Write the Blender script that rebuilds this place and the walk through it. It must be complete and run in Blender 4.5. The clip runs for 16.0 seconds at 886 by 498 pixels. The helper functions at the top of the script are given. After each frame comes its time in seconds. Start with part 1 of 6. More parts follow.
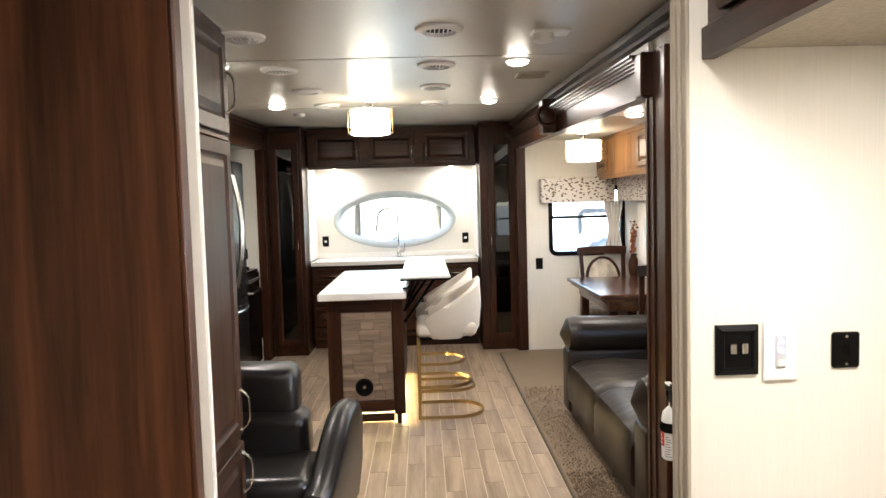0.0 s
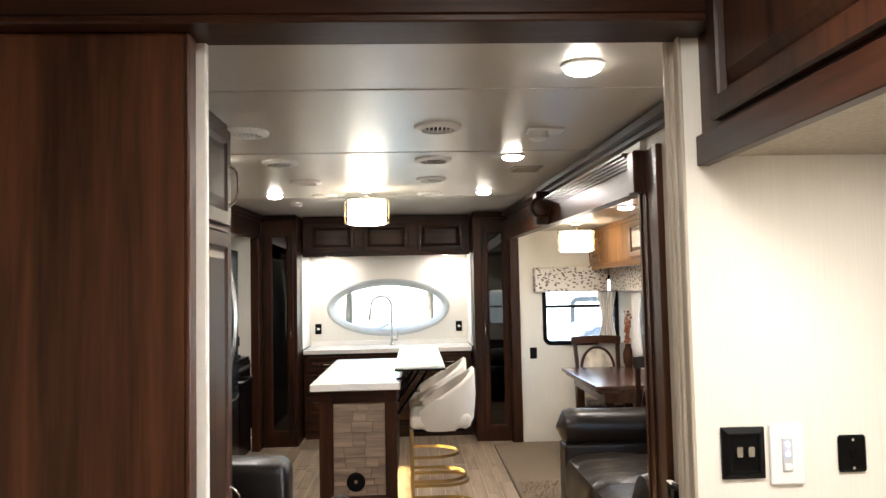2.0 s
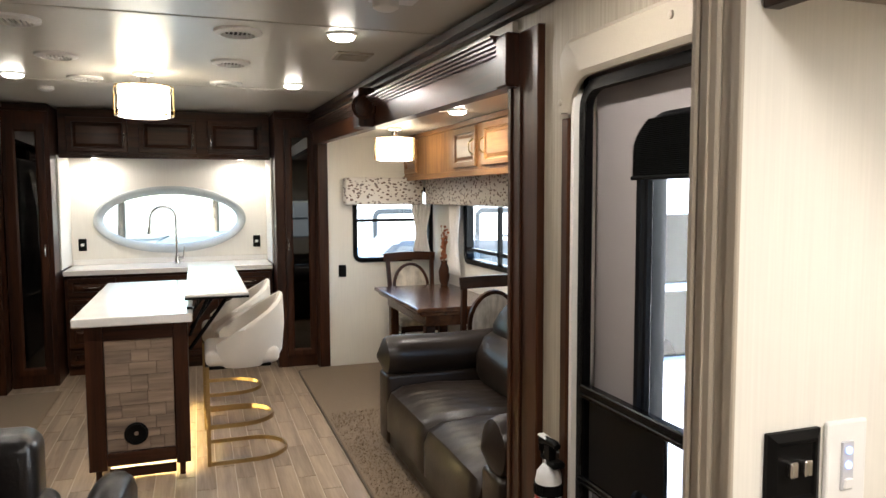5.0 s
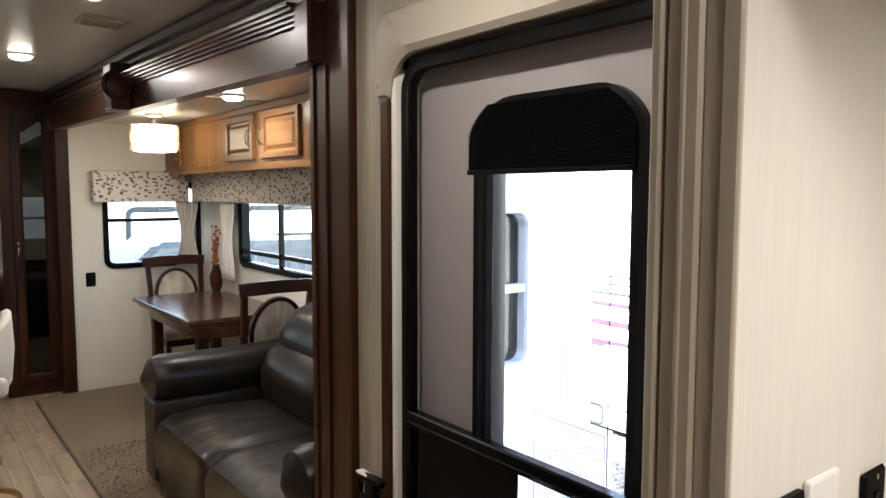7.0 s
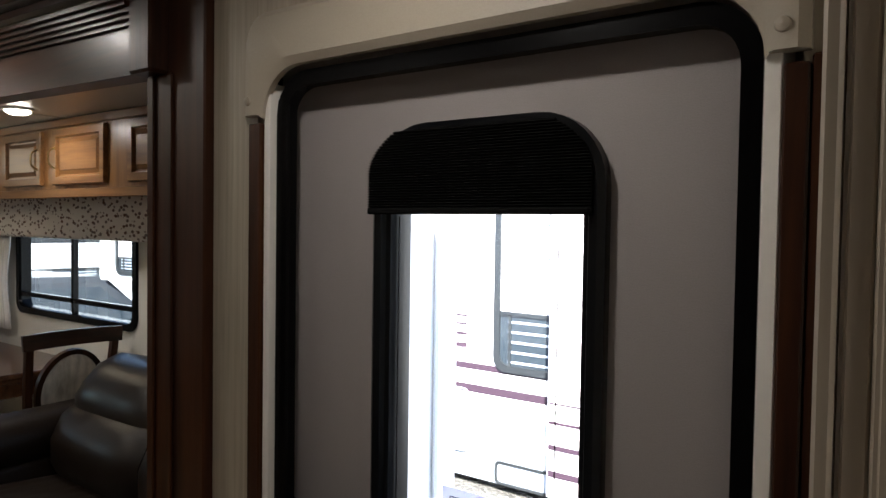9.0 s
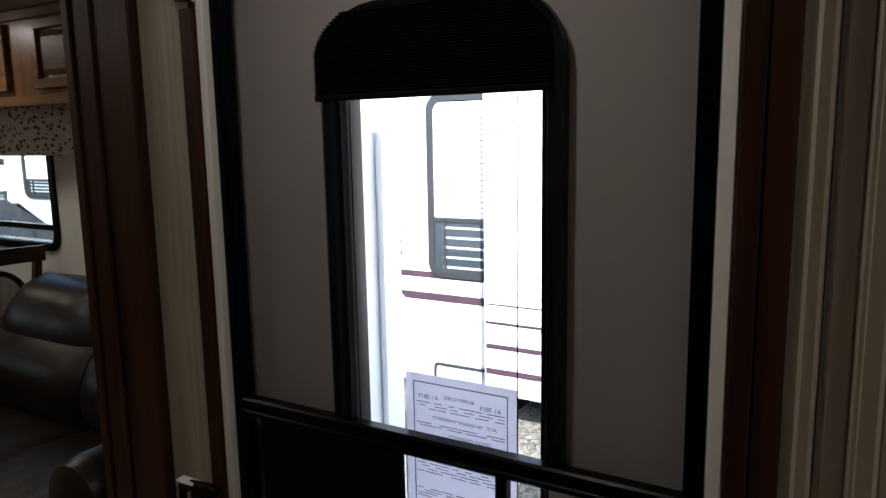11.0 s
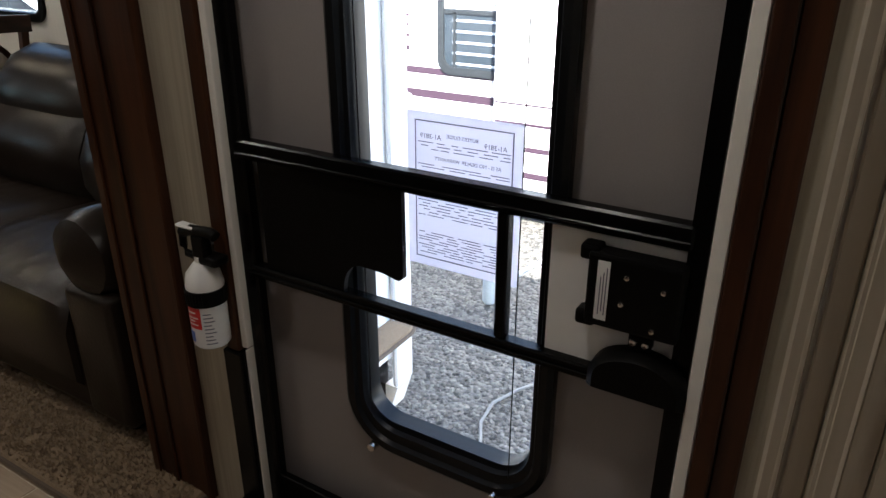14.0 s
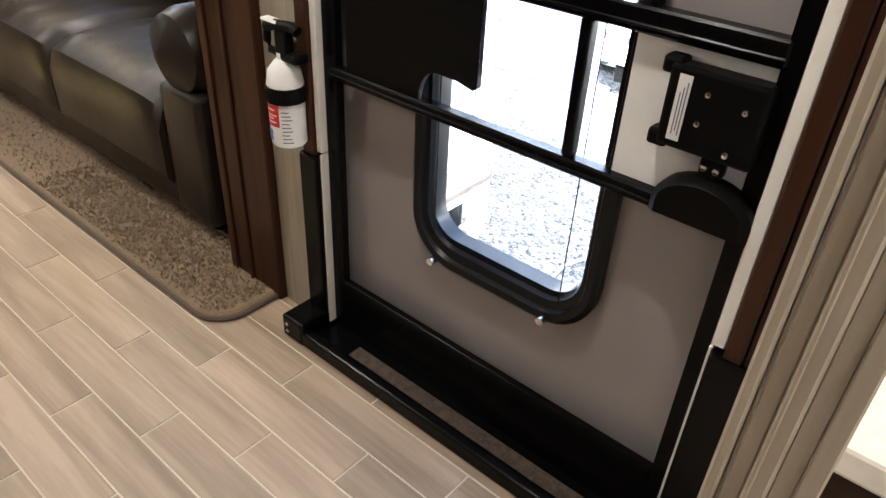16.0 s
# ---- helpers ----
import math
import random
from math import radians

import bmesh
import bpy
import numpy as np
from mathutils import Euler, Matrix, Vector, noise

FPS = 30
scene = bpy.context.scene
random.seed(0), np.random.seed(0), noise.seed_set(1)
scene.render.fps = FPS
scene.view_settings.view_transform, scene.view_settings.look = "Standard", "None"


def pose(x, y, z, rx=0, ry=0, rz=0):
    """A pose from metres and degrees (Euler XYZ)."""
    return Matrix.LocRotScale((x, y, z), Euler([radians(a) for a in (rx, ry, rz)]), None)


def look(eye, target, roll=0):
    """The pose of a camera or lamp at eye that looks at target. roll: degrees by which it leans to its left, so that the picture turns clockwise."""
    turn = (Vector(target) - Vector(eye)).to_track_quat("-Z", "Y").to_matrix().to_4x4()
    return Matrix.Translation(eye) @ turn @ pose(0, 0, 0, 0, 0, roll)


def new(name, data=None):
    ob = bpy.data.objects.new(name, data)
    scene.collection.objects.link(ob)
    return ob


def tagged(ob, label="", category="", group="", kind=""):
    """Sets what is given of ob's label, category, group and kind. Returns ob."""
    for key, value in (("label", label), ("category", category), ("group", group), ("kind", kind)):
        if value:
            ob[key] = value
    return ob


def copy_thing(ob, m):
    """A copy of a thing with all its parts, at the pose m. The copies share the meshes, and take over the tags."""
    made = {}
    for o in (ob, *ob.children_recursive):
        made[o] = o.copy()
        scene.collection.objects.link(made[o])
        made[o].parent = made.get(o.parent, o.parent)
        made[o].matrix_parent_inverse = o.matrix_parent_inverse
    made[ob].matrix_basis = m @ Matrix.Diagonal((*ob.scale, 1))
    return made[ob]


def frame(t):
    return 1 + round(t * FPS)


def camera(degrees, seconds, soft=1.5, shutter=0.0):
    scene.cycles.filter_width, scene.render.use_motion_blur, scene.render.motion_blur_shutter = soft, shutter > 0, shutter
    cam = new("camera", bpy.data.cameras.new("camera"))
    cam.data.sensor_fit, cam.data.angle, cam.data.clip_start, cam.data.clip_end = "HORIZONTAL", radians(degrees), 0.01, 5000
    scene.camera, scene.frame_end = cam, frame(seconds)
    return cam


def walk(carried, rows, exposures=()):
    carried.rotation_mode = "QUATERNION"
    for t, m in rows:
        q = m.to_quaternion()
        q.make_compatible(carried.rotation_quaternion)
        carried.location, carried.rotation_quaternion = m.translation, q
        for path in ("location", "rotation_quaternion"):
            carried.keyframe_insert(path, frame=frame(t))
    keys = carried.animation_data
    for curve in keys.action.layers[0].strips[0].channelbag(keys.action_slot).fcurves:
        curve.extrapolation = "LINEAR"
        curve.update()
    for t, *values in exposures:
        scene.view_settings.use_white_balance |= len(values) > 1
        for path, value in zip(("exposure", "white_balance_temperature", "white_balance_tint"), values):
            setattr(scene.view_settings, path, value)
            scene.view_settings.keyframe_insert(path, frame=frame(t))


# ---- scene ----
cam = camera(64.0, 16.0)
PATH = [
    (0, (0.13, 0.609, 1.528), (0.183, 2.604, 1.395), -1.6),
    (0.5, (0.122, 0.582, 1.543), (0.18, 2.581, 1.519), -1.4),
    (1, (0.112, 0.561, 1.556), (0.185, 2.557, 1.65), -1.3),
    (1.5, (0.104, 0.557, 1.562), (0.179, 2.549, 1.713), -1.3),
    (2, (0.105, 0.595, 1.555), (0.188, 2.591, 1.663), -1.2),
    (2.5, (0.111, 0.681, 1.545), (0.215, 2.678, 1.584), -1.1),
    (3, (0.118, 0.815, 1.546), (0.3, 2.806, 1.493), -1.0),
    (3.2, (0.122, 0.874, 1.547), (0.33, 2.861, 1.454), -1.0),
    (5.3, (0.016, 1.338, 1.568), (0.776, 3.181, 1.408), -0.1),
    (5.5, (0.006, 1.378, 1.562), (0.836, 3.191, 1.399), -0.1),
    (6, (0.01, 1.469, 1.552), (0.946, 3.229, 1.384), -0.6),
    (6.5, (0.047, 1.572, 1.562), (1.15, 3.229, 1.365), -0.5),
    (7, (0.077, 1.629, 1.565), (1.3, 3.203, 1.406), 0.1),
    (7.5, (0.133, 1.727, 1.591), (1.46, 3.215, 1.44), 0.9),
    (8, (0.142, 1.828, 1.589), (1.605, 3.188, 1.494), 1.2),
    (8.5, (0.113, 1.907, 1.594), (1.692, 3.133, 1.522), 0.8),
    (8.7, (0.111, 1.93, 1.59), (1.712, 3.128, 1.537), 1.0),
    (10.8, (0.085, 2.003, 1.545), (1.793, 3.0, 1.268), -0.8),
    (11, (0.09, 2.005, 1.536), (1.794, 3.004, 1.226), -1.0),
    (11.5, (0.109, 2.007, 1.518), (1.792, 3.012, 1.124), -1.3),
    (12, (0.136, 2.013, 1.538), (1.78, 3.016, 0.996), -1.9),
    (12.5, (0.129, 2.025, 1.498), (1.763, 2.992, 0.872), -1.0),
    (13, (0.128, 2.025, 1.45), (1.739, 2.986, 0.755), -0.8),
    (13.5, (0.122, 2.021, 1.408), (1.713, 2.987, 0.675), -1.0),
    (14, (0.127, 2.019, 1.381), (1.693, 2.966, 0.575), 0.1),
    (14.5, (0.131, 2.006, 1.354), (1.654, 2.963, 0.48), 1.4),
    (15, (0.13, 1.992, 1.319), (1.559, 2.978, 0.325), 2.9),
    (15.5, (0.123, 1.974, 1.296), (1.473, 2.989, 0.225), 2.7),
    (16, (0.115, 1.956, 1.279), (1.402, 2.997, 0.157), 3.2),
]
BASE = 3.5
EXPOSURE = [(0, 1.38), (3, 1.12), (5.5, 0.86), (6.5, 0.7), (7, 0.56), (7.5, 0.17), (8, -0.22), (8.5, -0.42), (11, -1.3), (12, -1.55), (13, -1.3), (14, -0.58), (14.5, -0.03), (15, 0.53), (15.5, 1.05), (16, 1.3)]
walk(cam, [(t, look(*p)) for t, *p in PATH], [(t, BASE + e) for t, e in EXPOSURE])

# ---- world, sun, exposure ----
world = bpy.data.worlds.new("world")
scene.world = world
world.use_nodes = True
wn = world.node_tree.nodes
sky = wn.new("ShaderNodeTexSky")
sky.sky_type = "NISHITA"
sky.sun_disc = False
sky.sun_elevation = radians(42)
sky.sun_rotation = radians(240)
wn["Background"].inputs[1].default_value = 0.15
world.node_tree.links.new(sky.outputs[0], wn["Background"].inputs[0])
sun = new("sun", bpy.data.lights.new("sun", "SUN"))
sun.data.energy = 5.0
sun.data.angle = radians(0.6)
sun.data.color = (1.0, 0.96, 0.9)
sun.matrix_world = look((-6, -3.5, 6.2), (0, 0, 0))

LAMP = 0.088                  # all lamps together
LAMP_COLOUR = (1.0, 0.937, 0.872)
PUCK_WATTS = 5.5 * LAMP
PENDANT_GLOW = 7.0 * LAMP


# ---- mesh helpers ----
def cz(y):
    """Height of the ceiling, which rises a little towards the front of the coach."""
    return 2.235 + 0.022 * (max(y, 2.0) - 3.6)


def box(bm, x0, x1, y0, y1, z0, z1, bev=0.0, seg=1):
    m = Matrix.Translation(((x0 + x1) / 2, (y0 + y1) / 2, (z0 + z1) / 2)) @ Matrix.Diagonal((x1 - x0, y1 - y0, z1 - z0, 1))
    r = bmesh.ops.create_cube(bm, size=1, matrix=m)
    if bev:
        es = {e for v in r["verts"] for e in v.link_edges}
        bmesh.ops.bevel(bm, geom=list(es), offset=bev, segments=seg, affect="EDGES", profile=0.5)


def boxes(*dims, bev=0.0, seg=1):
    bm = bmesh.new()
    for d in dims:
        box(bm, *d, bev=bev, seg=seg)
    return bm


def rod(bm, a, b, r, r2=None, seg=12):
    a, b = Vector(a), Vector(b)
    m = Matrix.Translation((a + b) / 2) @ (b - a).to_track_quat("Z", "Y").to_matrix().to_4x4()
    bmesh.ops.create_cone(bm, cap_ends=True, segments=seg, radius1=r, radius2=r if r2 is None else r2, depth=(b - a).length, matrix=m)


def sweep(bm, pts, r, seg=8, closed=False, flat=None):
    """A tube along pts; flat=(w, h) gives a rectangular bar instead."""
    pts = [Vector(p) for p in pts]
    n = len(pts)
    rings = []
    for i, p in enumerate(pts):
        a = pts[(i - 1) % n] if closed or i else p
        b = pts[(i + 1) % n] if closed or i < n - 1 else p
        t = (b - a).normalized()
        up = Vector((0, 0, 1)) if abs(t.z) < 0.9 else Vector((0, 1, 0))
        s = t.cross(up).normalized()
        u = s.cross(t)
        if flat:
            ring = [p + s * (sx * flat[0] / 2) + u * (sz * flat[1] / 2) for sx, sz in ((-1, -1), (1, -1), (1, 1), (-1, 1))]
        else:
            ring = [p + (s * math.cos(k * math.tau / seg) + u * math.sin(k * math.tau / seg)) * r for k in range(seg)]
        rings.append([bm.verts.new(q) for q in ring])
    k = len(rings[0])
    for i in range(n if closed else n - 1):
        a, b = rings[i], rings[(i + 1) % n]
        for j in range(k):
            bm.faces.new((a[j], a[(j + 1) % k], b[(j + 1) % k], b[j]))
    if not closed:
        bm.faces.new(rings[0][::-1])
        bm.faces.new(rings[-1])


def lathe(bm, profile, seg=24, at=(0, 0, 0), turn=None):
    m = Matrix.Translation(at) @ (turn or Matrix())
    rings = []
    for r, z in profile:
        rings.append([bm.verts.new(m @ Vector((max(r, 1e-4) * math.cos(k * math.tau / seg), max(r, 1e-4) * math.sin(k * math.tau / seg), z))) for k in range(seg)])
    for a, b in zip(rings, rings[1:]):
        for j in range(seg):
            bm.faces.new((a[j], a[(j + 1) % seg], b[(j + 1) % seg], b[j]))
    bm.faces.new(rings[0][::-1])
    bm.faces.new(rings[-1])


FACE = {
    "S": Matrix(((1, 0, 0, 0), (0, 0, -1, 0), (0, 1, 0, 0), (0, 0, 0, 1))),   # looks to -y, u is +x
    "W": Matrix(((0, 0, -1, 0), (-1, 0, 0, 0), (0, 1, 0, 0), (0, 0, 0, 1))),  # looks to -x, u is -y
    "E": Matrix(((0, 0, 1, 0), (1, 0, 0, 0), (0, 1, 0, 0), (0, 0, 0, 1))),    # looks to +x, u is +y
}


def on(face, x, y, z):
    return Matrix.Translation((x, y, z)) @ FACE[face]


def ringpanel(bm, w, h, steps, m):
    """A panel w by h about its centre, whose relief goes through rings (inset, height) to a flat middle."""
    rings = []
    for d, t in steps:
        a, b = w / 2 - d, h / 2 - d
        rings.append([bm.verts.new(m @ Vector(p)) for p in ((-a, -b, t), (a, -b, t), (a, b, t), (-a, b, t))])
    for a, b in zip(rings, rings[1:]):
        for j in range(4):
            bm.faces.new((a[j], a[(j + 1) % 4], b[(j + 1) % 4], b[j]))
    bm.faces.new(rings[-1])
    bm.faces.new(rings[0][::-1])


RAISED = ((0, 0), (0, 0.016), (0.004, 0.02), (0.05, 0.02), (0.056, 0.012), (0.062, 0.01), (0.07, 0.01), (0.095, 0.019), (0.1, 0.019))
SMALL = ((0, 0), (0, 0.015), (0.004, 0.021), (0.038, 0.021), (0.041, 0.016), (0.044, 0.005), (0.052, 0.004), (0.056, 0.007), (0.074, 0.017))


def rrect(w, h, r, n=6, r_low=None):
    out = []
    for cx, cy, a0, rr in ((1, 1, 0, r), (-1, 1, 90, r), (-1, -1, 180, r if r_low is None else r_low), (1, -1, 270, r if r_low is None else r_low)):
        for k in range(n + 1):
            a = radians(a0 + 90 * k / n)
            out.append((cx * (w / 2 - rr) + rr * math.cos(a), cy * (h / 2 - rr) + rr * math.sin(a)))
    return out


def ellipse(a, b, n=48):
    return [(a * math.cos(k * math.tau / n), b * math.sin(k * math.tau / n)) for k in range(n)]


def loops(bm, stack, m, close=True):
    """Skin through loops of equal count: (points, height)."""
    rings = [[bm.verts.new(m @ Vector((p[0], p[1], t))) for p in pts] for pts, t in stack]
    n = len(rings[0])
    pairs = list(zip(rings, rings[1:])) + ([(rings[-1], rings[0])] if close else [])
    for a, b in pairs:
        for j in range(n):
            bm.faces.new((a[j], a[(j + 1) % n], b[(j + 1) % n], b[j]))
    return rings


def disc_of(bm, pts, t, m):
    bm.faces.new([bm.verts.new(m @ Vector((p[0], p[1], t))) for p in pts])


def mesh_of(name, bm, material, smooth=False):
    bmesh.ops.recalc_face_normals(bm, faces=bm.faces)
    me = bpy.data.meshes.new(name)
    bm.to_mesh(me)
    bm.free()
    me.materials.append(material)
    if smooth:
        me.shade_smooth()
        me.set_sharp_from_angle(angle=radians(38))
    return me


def part(name, bm, material, parent, label="", smooth=False):
    ob = new(name, mesh_of(name, bm, material, smooth))
    ob.parent = parent
    return tagged(ob, label)


def thing(name, label, category, group="", at=None, kind=""):
    ob = new(name)
    ob.empty_display_size = 0.1
    if at is not None:
        ob.matrix_basis = at
    return tagged(ob, label, category, group, kind)


def solo(name, bm, material, label="", category="", group="", kind="", smooth=False):
    return tagged(new(name, mesh_of(name, bm, material, smooth)), label, category, group, kind)


def setting(name, bm, material, label="", smooth=False):
    return tagged(new(name, mesh_of(name, bm, material, smooth)), label, kind="structure")


# ---- materials ----
def mat(name, rgb, rough=0.5, metal=0.0, bump=0.0, scale=(60, 60, 60), vary=0.0, vary_scale=6.0, coat=0.0, emit=None, strength=0.0, detail=4.0, sheen=0.0, rough_vary=0.0, spec=0.5):
    m = bpy.data.materials.new(name)
    m.use_nodes = True
    nt = m.node_tree
    b = nt.nodes["Principled BSDF"]
    b.inputs["Base Color"].default_value = (*rgb, 1)
    b.inputs["Roughness"].default_value = rough
    b.inputs["Metallic"].default_value = metal
    b.inputs["Coat Weight"].default_value = coat
    b.inputs["Coat Roughness"].default_value = 0.15
    b.inputs["Sheen Weight"].default_value = sheen
    b.inputs["Specular IOR Level"].default_value = spec
    if emit:
        b.inputs["Emission Color"].default_value = (*emit, 1)
        b.inputs["Emission Strength"].default_value = strength
    co = nt.nodes.new("ShaderNodeTexCoord")
    mp = nt.nodes.new("ShaderNodeMapping")
    mp.inputs["Scale"].default_value = scale
    nt.links.new(co.outputs["Object"], mp.inputs[0])
    fine = nt.nodes.new("ShaderNodeTexNoise")
    fine.inputs["Scale"].default_value = 1.0
    fine.inputs["Detail"].default_value = detail
    nt.links.new(mp.outputs[0], fine.inputs[0])
    if bump:
        bp = nt.nodes.new("ShaderNodeBump")
        bp.inputs["Strength"].default_value = bump
        bp.inputs["Distance"].default_value = 0.002
        nt.links.new(fine.outputs[0], bp.inputs["Height"])
        nt.links.new(bp.outputs[0], b.inputs["Normal"])
    if vary:
        big = nt.nodes.new("ShaderNodeTexNoise")
        big.inputs["Scale"].default_value = vary_scale
        big.inputs["Detail"].default_value = 5
        nt.links.new(co.outputs["Object"], big.inputs[0])
        add = nt.nodes.new("ShaderNodeMath")
        add.operation = "ADD"
        nt.links.new(big.outputs[0], add.inputs[0])
        nt.links.new(fine.outputs[0], add.inputs[1])
        rm = nt.nodes.new("ShaderNodeMapRange")
        rm.inputs[1].default_value, rm.inputs[2].default_value = 0.7, 1.3
        rm.inputs[3].default_value, rm.inputs[4].default_value = 1 - vary, 1 + vary
        nt.links.new(add.outputs[0], rm.inputs[0])
        mul = nt.nodes.new("ShaderNodeVectorMath")
        mul.operation = "SCALE"
        mul.inputs[0].default_value = rgb
        nt.links.new(rm.outputs[0], mul.inputs["Scale"])
        nt.links.new(mul.outputs[0], b.inputs["Base Color"])
        if rough_vary:
            rr = nt.nodes.new("ShaderNodeMapRange")
            rr.inputs[1].default_value, rr.inputs[2].default_value = 0.35, 0.65
            rr.inputs[3].default_value, rr.inputs[4].default_value = rough - rough_vary, rough + rough_vary
            nt.links.new(big.outputs[0], rr.inputs[0])
            nt.links.new(rr.outputs[0], b.inputs["Roughness"])
    return m


def wood(name, light, dark, axis="z", rough=0.36, plank=0.0, coat=0.08):
    m = bpy.data.materials.new(name)
    m.use_nodes = True
    nt = m.node_tree
    b = nt.nodes["Principled BSDF"]
    co = nt.nodes.new("ShaderNodeTexCoord")
    mp = nt.nodes.new("ShaderNodeMapping")
    s = {"x": (0.9, 14, 14), "y": (14, 0.9, 14), "z": (14, 14, 0.9)}[axis]
    mp.inputs["Scale"].default_value = s
    nt.links.new(co.outputs["Object"], mp.inputs[0])
    inf = nt.nodes.new("ShaderNodeObjectInfo")
    off = nt.nodes.new("ShaderNodeVectorMath")
    off.operation = "MULTIPLY_ADD"
    off.inputs[1].default_value = (37, 19, 23)
    nt.links.new(inf.outputs["Random"], off.inputs[0])
    nt.links.new(mp.outputs[0], off.inputs[2])
    n1 = nt.nodes.new("ShaderNodeTexNoise")
    n1.inputs["Scale"].default_value, n1.inputs["Detail"].default_value, n1.inputs["Distortion"].default_value = 0.9, 6, 0.9
    n2 = nt.nodes.new("ShaderNodeTexNoise")
    n2.inputs["Scale"].default_value, n2.inputs["Detail"].default_value = 7.0, 5
    nt.links.new(off.outputs[0], n1.inputs[0])
    nt.links.new(off.outputs[0], n2.inputs[0])
    mx = nt.nodes.new("ShaderNodeMath")
    mx.operation = "MULTIPLY_ADD"
    mx.inputs[1].default_value = 0.35
    nt.links.new(n2.outputs[0], mx.inputs[0])
    nt.links.new(n1.outputs[0], mx.inputs[2])
    rp = nt.nodes.new("ShaderNodeValToRGB")
    rp.color_ramp.elements[0].position, rp.color_ramp.elements[1].position = 0.45, 0.85
    rp.color_ramp.elements[0].color, rp.color_ramp.elements[1].color = (*dark, 1), (*light, 1)
    nt.links.new(mx.outputs[0], rp.inputs[0])
    nt.links.new(rp.outputs[0], b.inputs["Base Color"])
    b.inputs["Roughness"].default_value = rough
    b.inputs["Specular IOR Level"].default_value = 0.2
    b.inputs["Coat Weight"].default_value = coat
    b.inputs["Coat Roughness"].default_value = 0.18
    bp = nt.nodes.new("ShaderNodeBump")
    bp.inputs["Strength"].default_value, bp.inputs["Distance"].default_value = 0.25, 0.001
    nt.links.new(n2.outputs[0], bp.inputs["Height"])
    nt.links.new(bp.outputs[0], b.inputs["Normal"])
    return m


WL, WD = (0.052, 0.018, 0.0078), (0.0085, 0.003, 0.0017)
WOOD_Z = wood("dark_wood_upright", WL, WD, "z", 0.38, coat=0.04)
WOOD_X = wood("dark_wood_across", WL, WD, "x", 0.36, coat=0.06)
WOOD_Y = wood("dark_wood_along", WL, WD, "y", 0.34, coat=0.1)
PANEL_WOOD = wood("wall_panel_wood", (0.1, 0.036, 0.0155), (0.024, 0.0085, 0.0042), "z", 0.42, coat=0.04)
HONEY_Y = wood("honey_wood_along", (0.3, 0.145, 0.05), (0.13, 0.055, 0.02), "y", 0.35)
HONEY_Z = wood("honey_wood_upright", (0.3, 0.145, 0.05), (0.13, 0.055, 0.02), "z", 0.35)
TABLE_WOOD = wood("table_wood", (0.11, 0.045, 0.022), (0.035, 0.014, 0.008), "y", 0.22, coat=0.5)
CREAM = mat("cream_wallboard", (0.74, 0.71, 0.645), 0.55, bump=0.15, scale=(220, 220, 5), vary=0.035, vary_scale=2.0)
TAUPE = mat("taupe_wallboard", (0.34, 0.295, 0.228), 0.5, bump=0.15, scale=(160, 160, 4), vary=0.14, vary_scale=2.0)
TRIM = mat("jamb_trim", (0.42, 0.365, 0.29), 0.4, bump=0.1, scale=(200, 200, 5), vary=0.05)


def streaks(m, amount, scale):
    """Fine printed grain along the height of a wallboard."""
    nt = m.node_tree
    b = nt.nodes["Principled BSDF"]
    co = nt.nodes.new("ShaderNodeTexCoord")
    mp = nt.nodes.new("ShaderNodeMapping")
    mp.inputs["Scale"].default_value = scale
    nt.links.new(co.outputs["Object"], mp.inputs[0])
    ns = nt.nodes.new("ShaderNodeTexNoise")
    ns.inputs["Scale"].default_value, ns.inputs["Detail"].default_value = 1.0, 6
    nt.links.new(mp.outputs[0], ns.inputs[0])
    rm = nt.nodes.new("ShaderNodeMapRange")
    rm.inputs[1].default_value, rm.inputs[2].default_value = 0.3, 0.7
    rm.inputs[3].default_value, rm.inputs[4].default_value = 1 - amount, 1 + amount * 0.6
    nt.links.new(ns.outputs[0], rm.inputs[0])
    sc = nt.nodes.new("ShaderNodeVectorMath")
    sc.operation = "SCALE"
    base = b.inputs["Base Color"]
    if base.is_linked:
        nt.links.new(base.links[0].from_socket, sc.inputs[0])
    else:
        sc.inputs[0].default_value = base.default_value[:3]
    nt.links.new(rm.outputs[0], sc.inputs["Scale"])
    nt.links.new(sc.outputs[0], base)


streaks(CREAM, 0.035, (240, 240, 3.5))
streaks(TAUPE, 0.16, (90, 90, 1.8))
streaks(TRIM, 0.05, (120, 120, 1.5))
WHITE_TRIM = mat("white_trim", (0.78, 0.75, 0.7), 0.4, bump=0.05, vary=0.03)
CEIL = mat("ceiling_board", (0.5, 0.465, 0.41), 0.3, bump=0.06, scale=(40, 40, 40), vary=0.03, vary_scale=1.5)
QUARTZ = mat("white_quartz", (0.82, 0.8, 0.77), 0.14, vary=0.035, vary_scale=5, bump=0.02)
DRESS_TOP = mat("speckled_white_top", (0.78, 0.75, 0.7), 0.22, vary=0.07, vary_scale=40, bump=0.02)
LEATHER = mat("dark_brown_leather", (0.016, 0.0105, 0.0075), 0.36, bump=0.35, scale=(90, 90, 90), vary=0.18, vary_scale=4, coat=0.0, spec=0.34, rough_vary=0.08)
LEATHER_BLACK = mat("black_leather", (0.01, 0.0085, 0.0085), 0.3, bump=0.35, scale=(90, 90, 90), vary=0.15, vary_scale=4)
BOUCLE = mat("cream_upholstery", (0.66, 0.6, 0.52), 0.85, bump=0.5, scale=(300, 300, 300), vary=0.05, sheen=0.3)
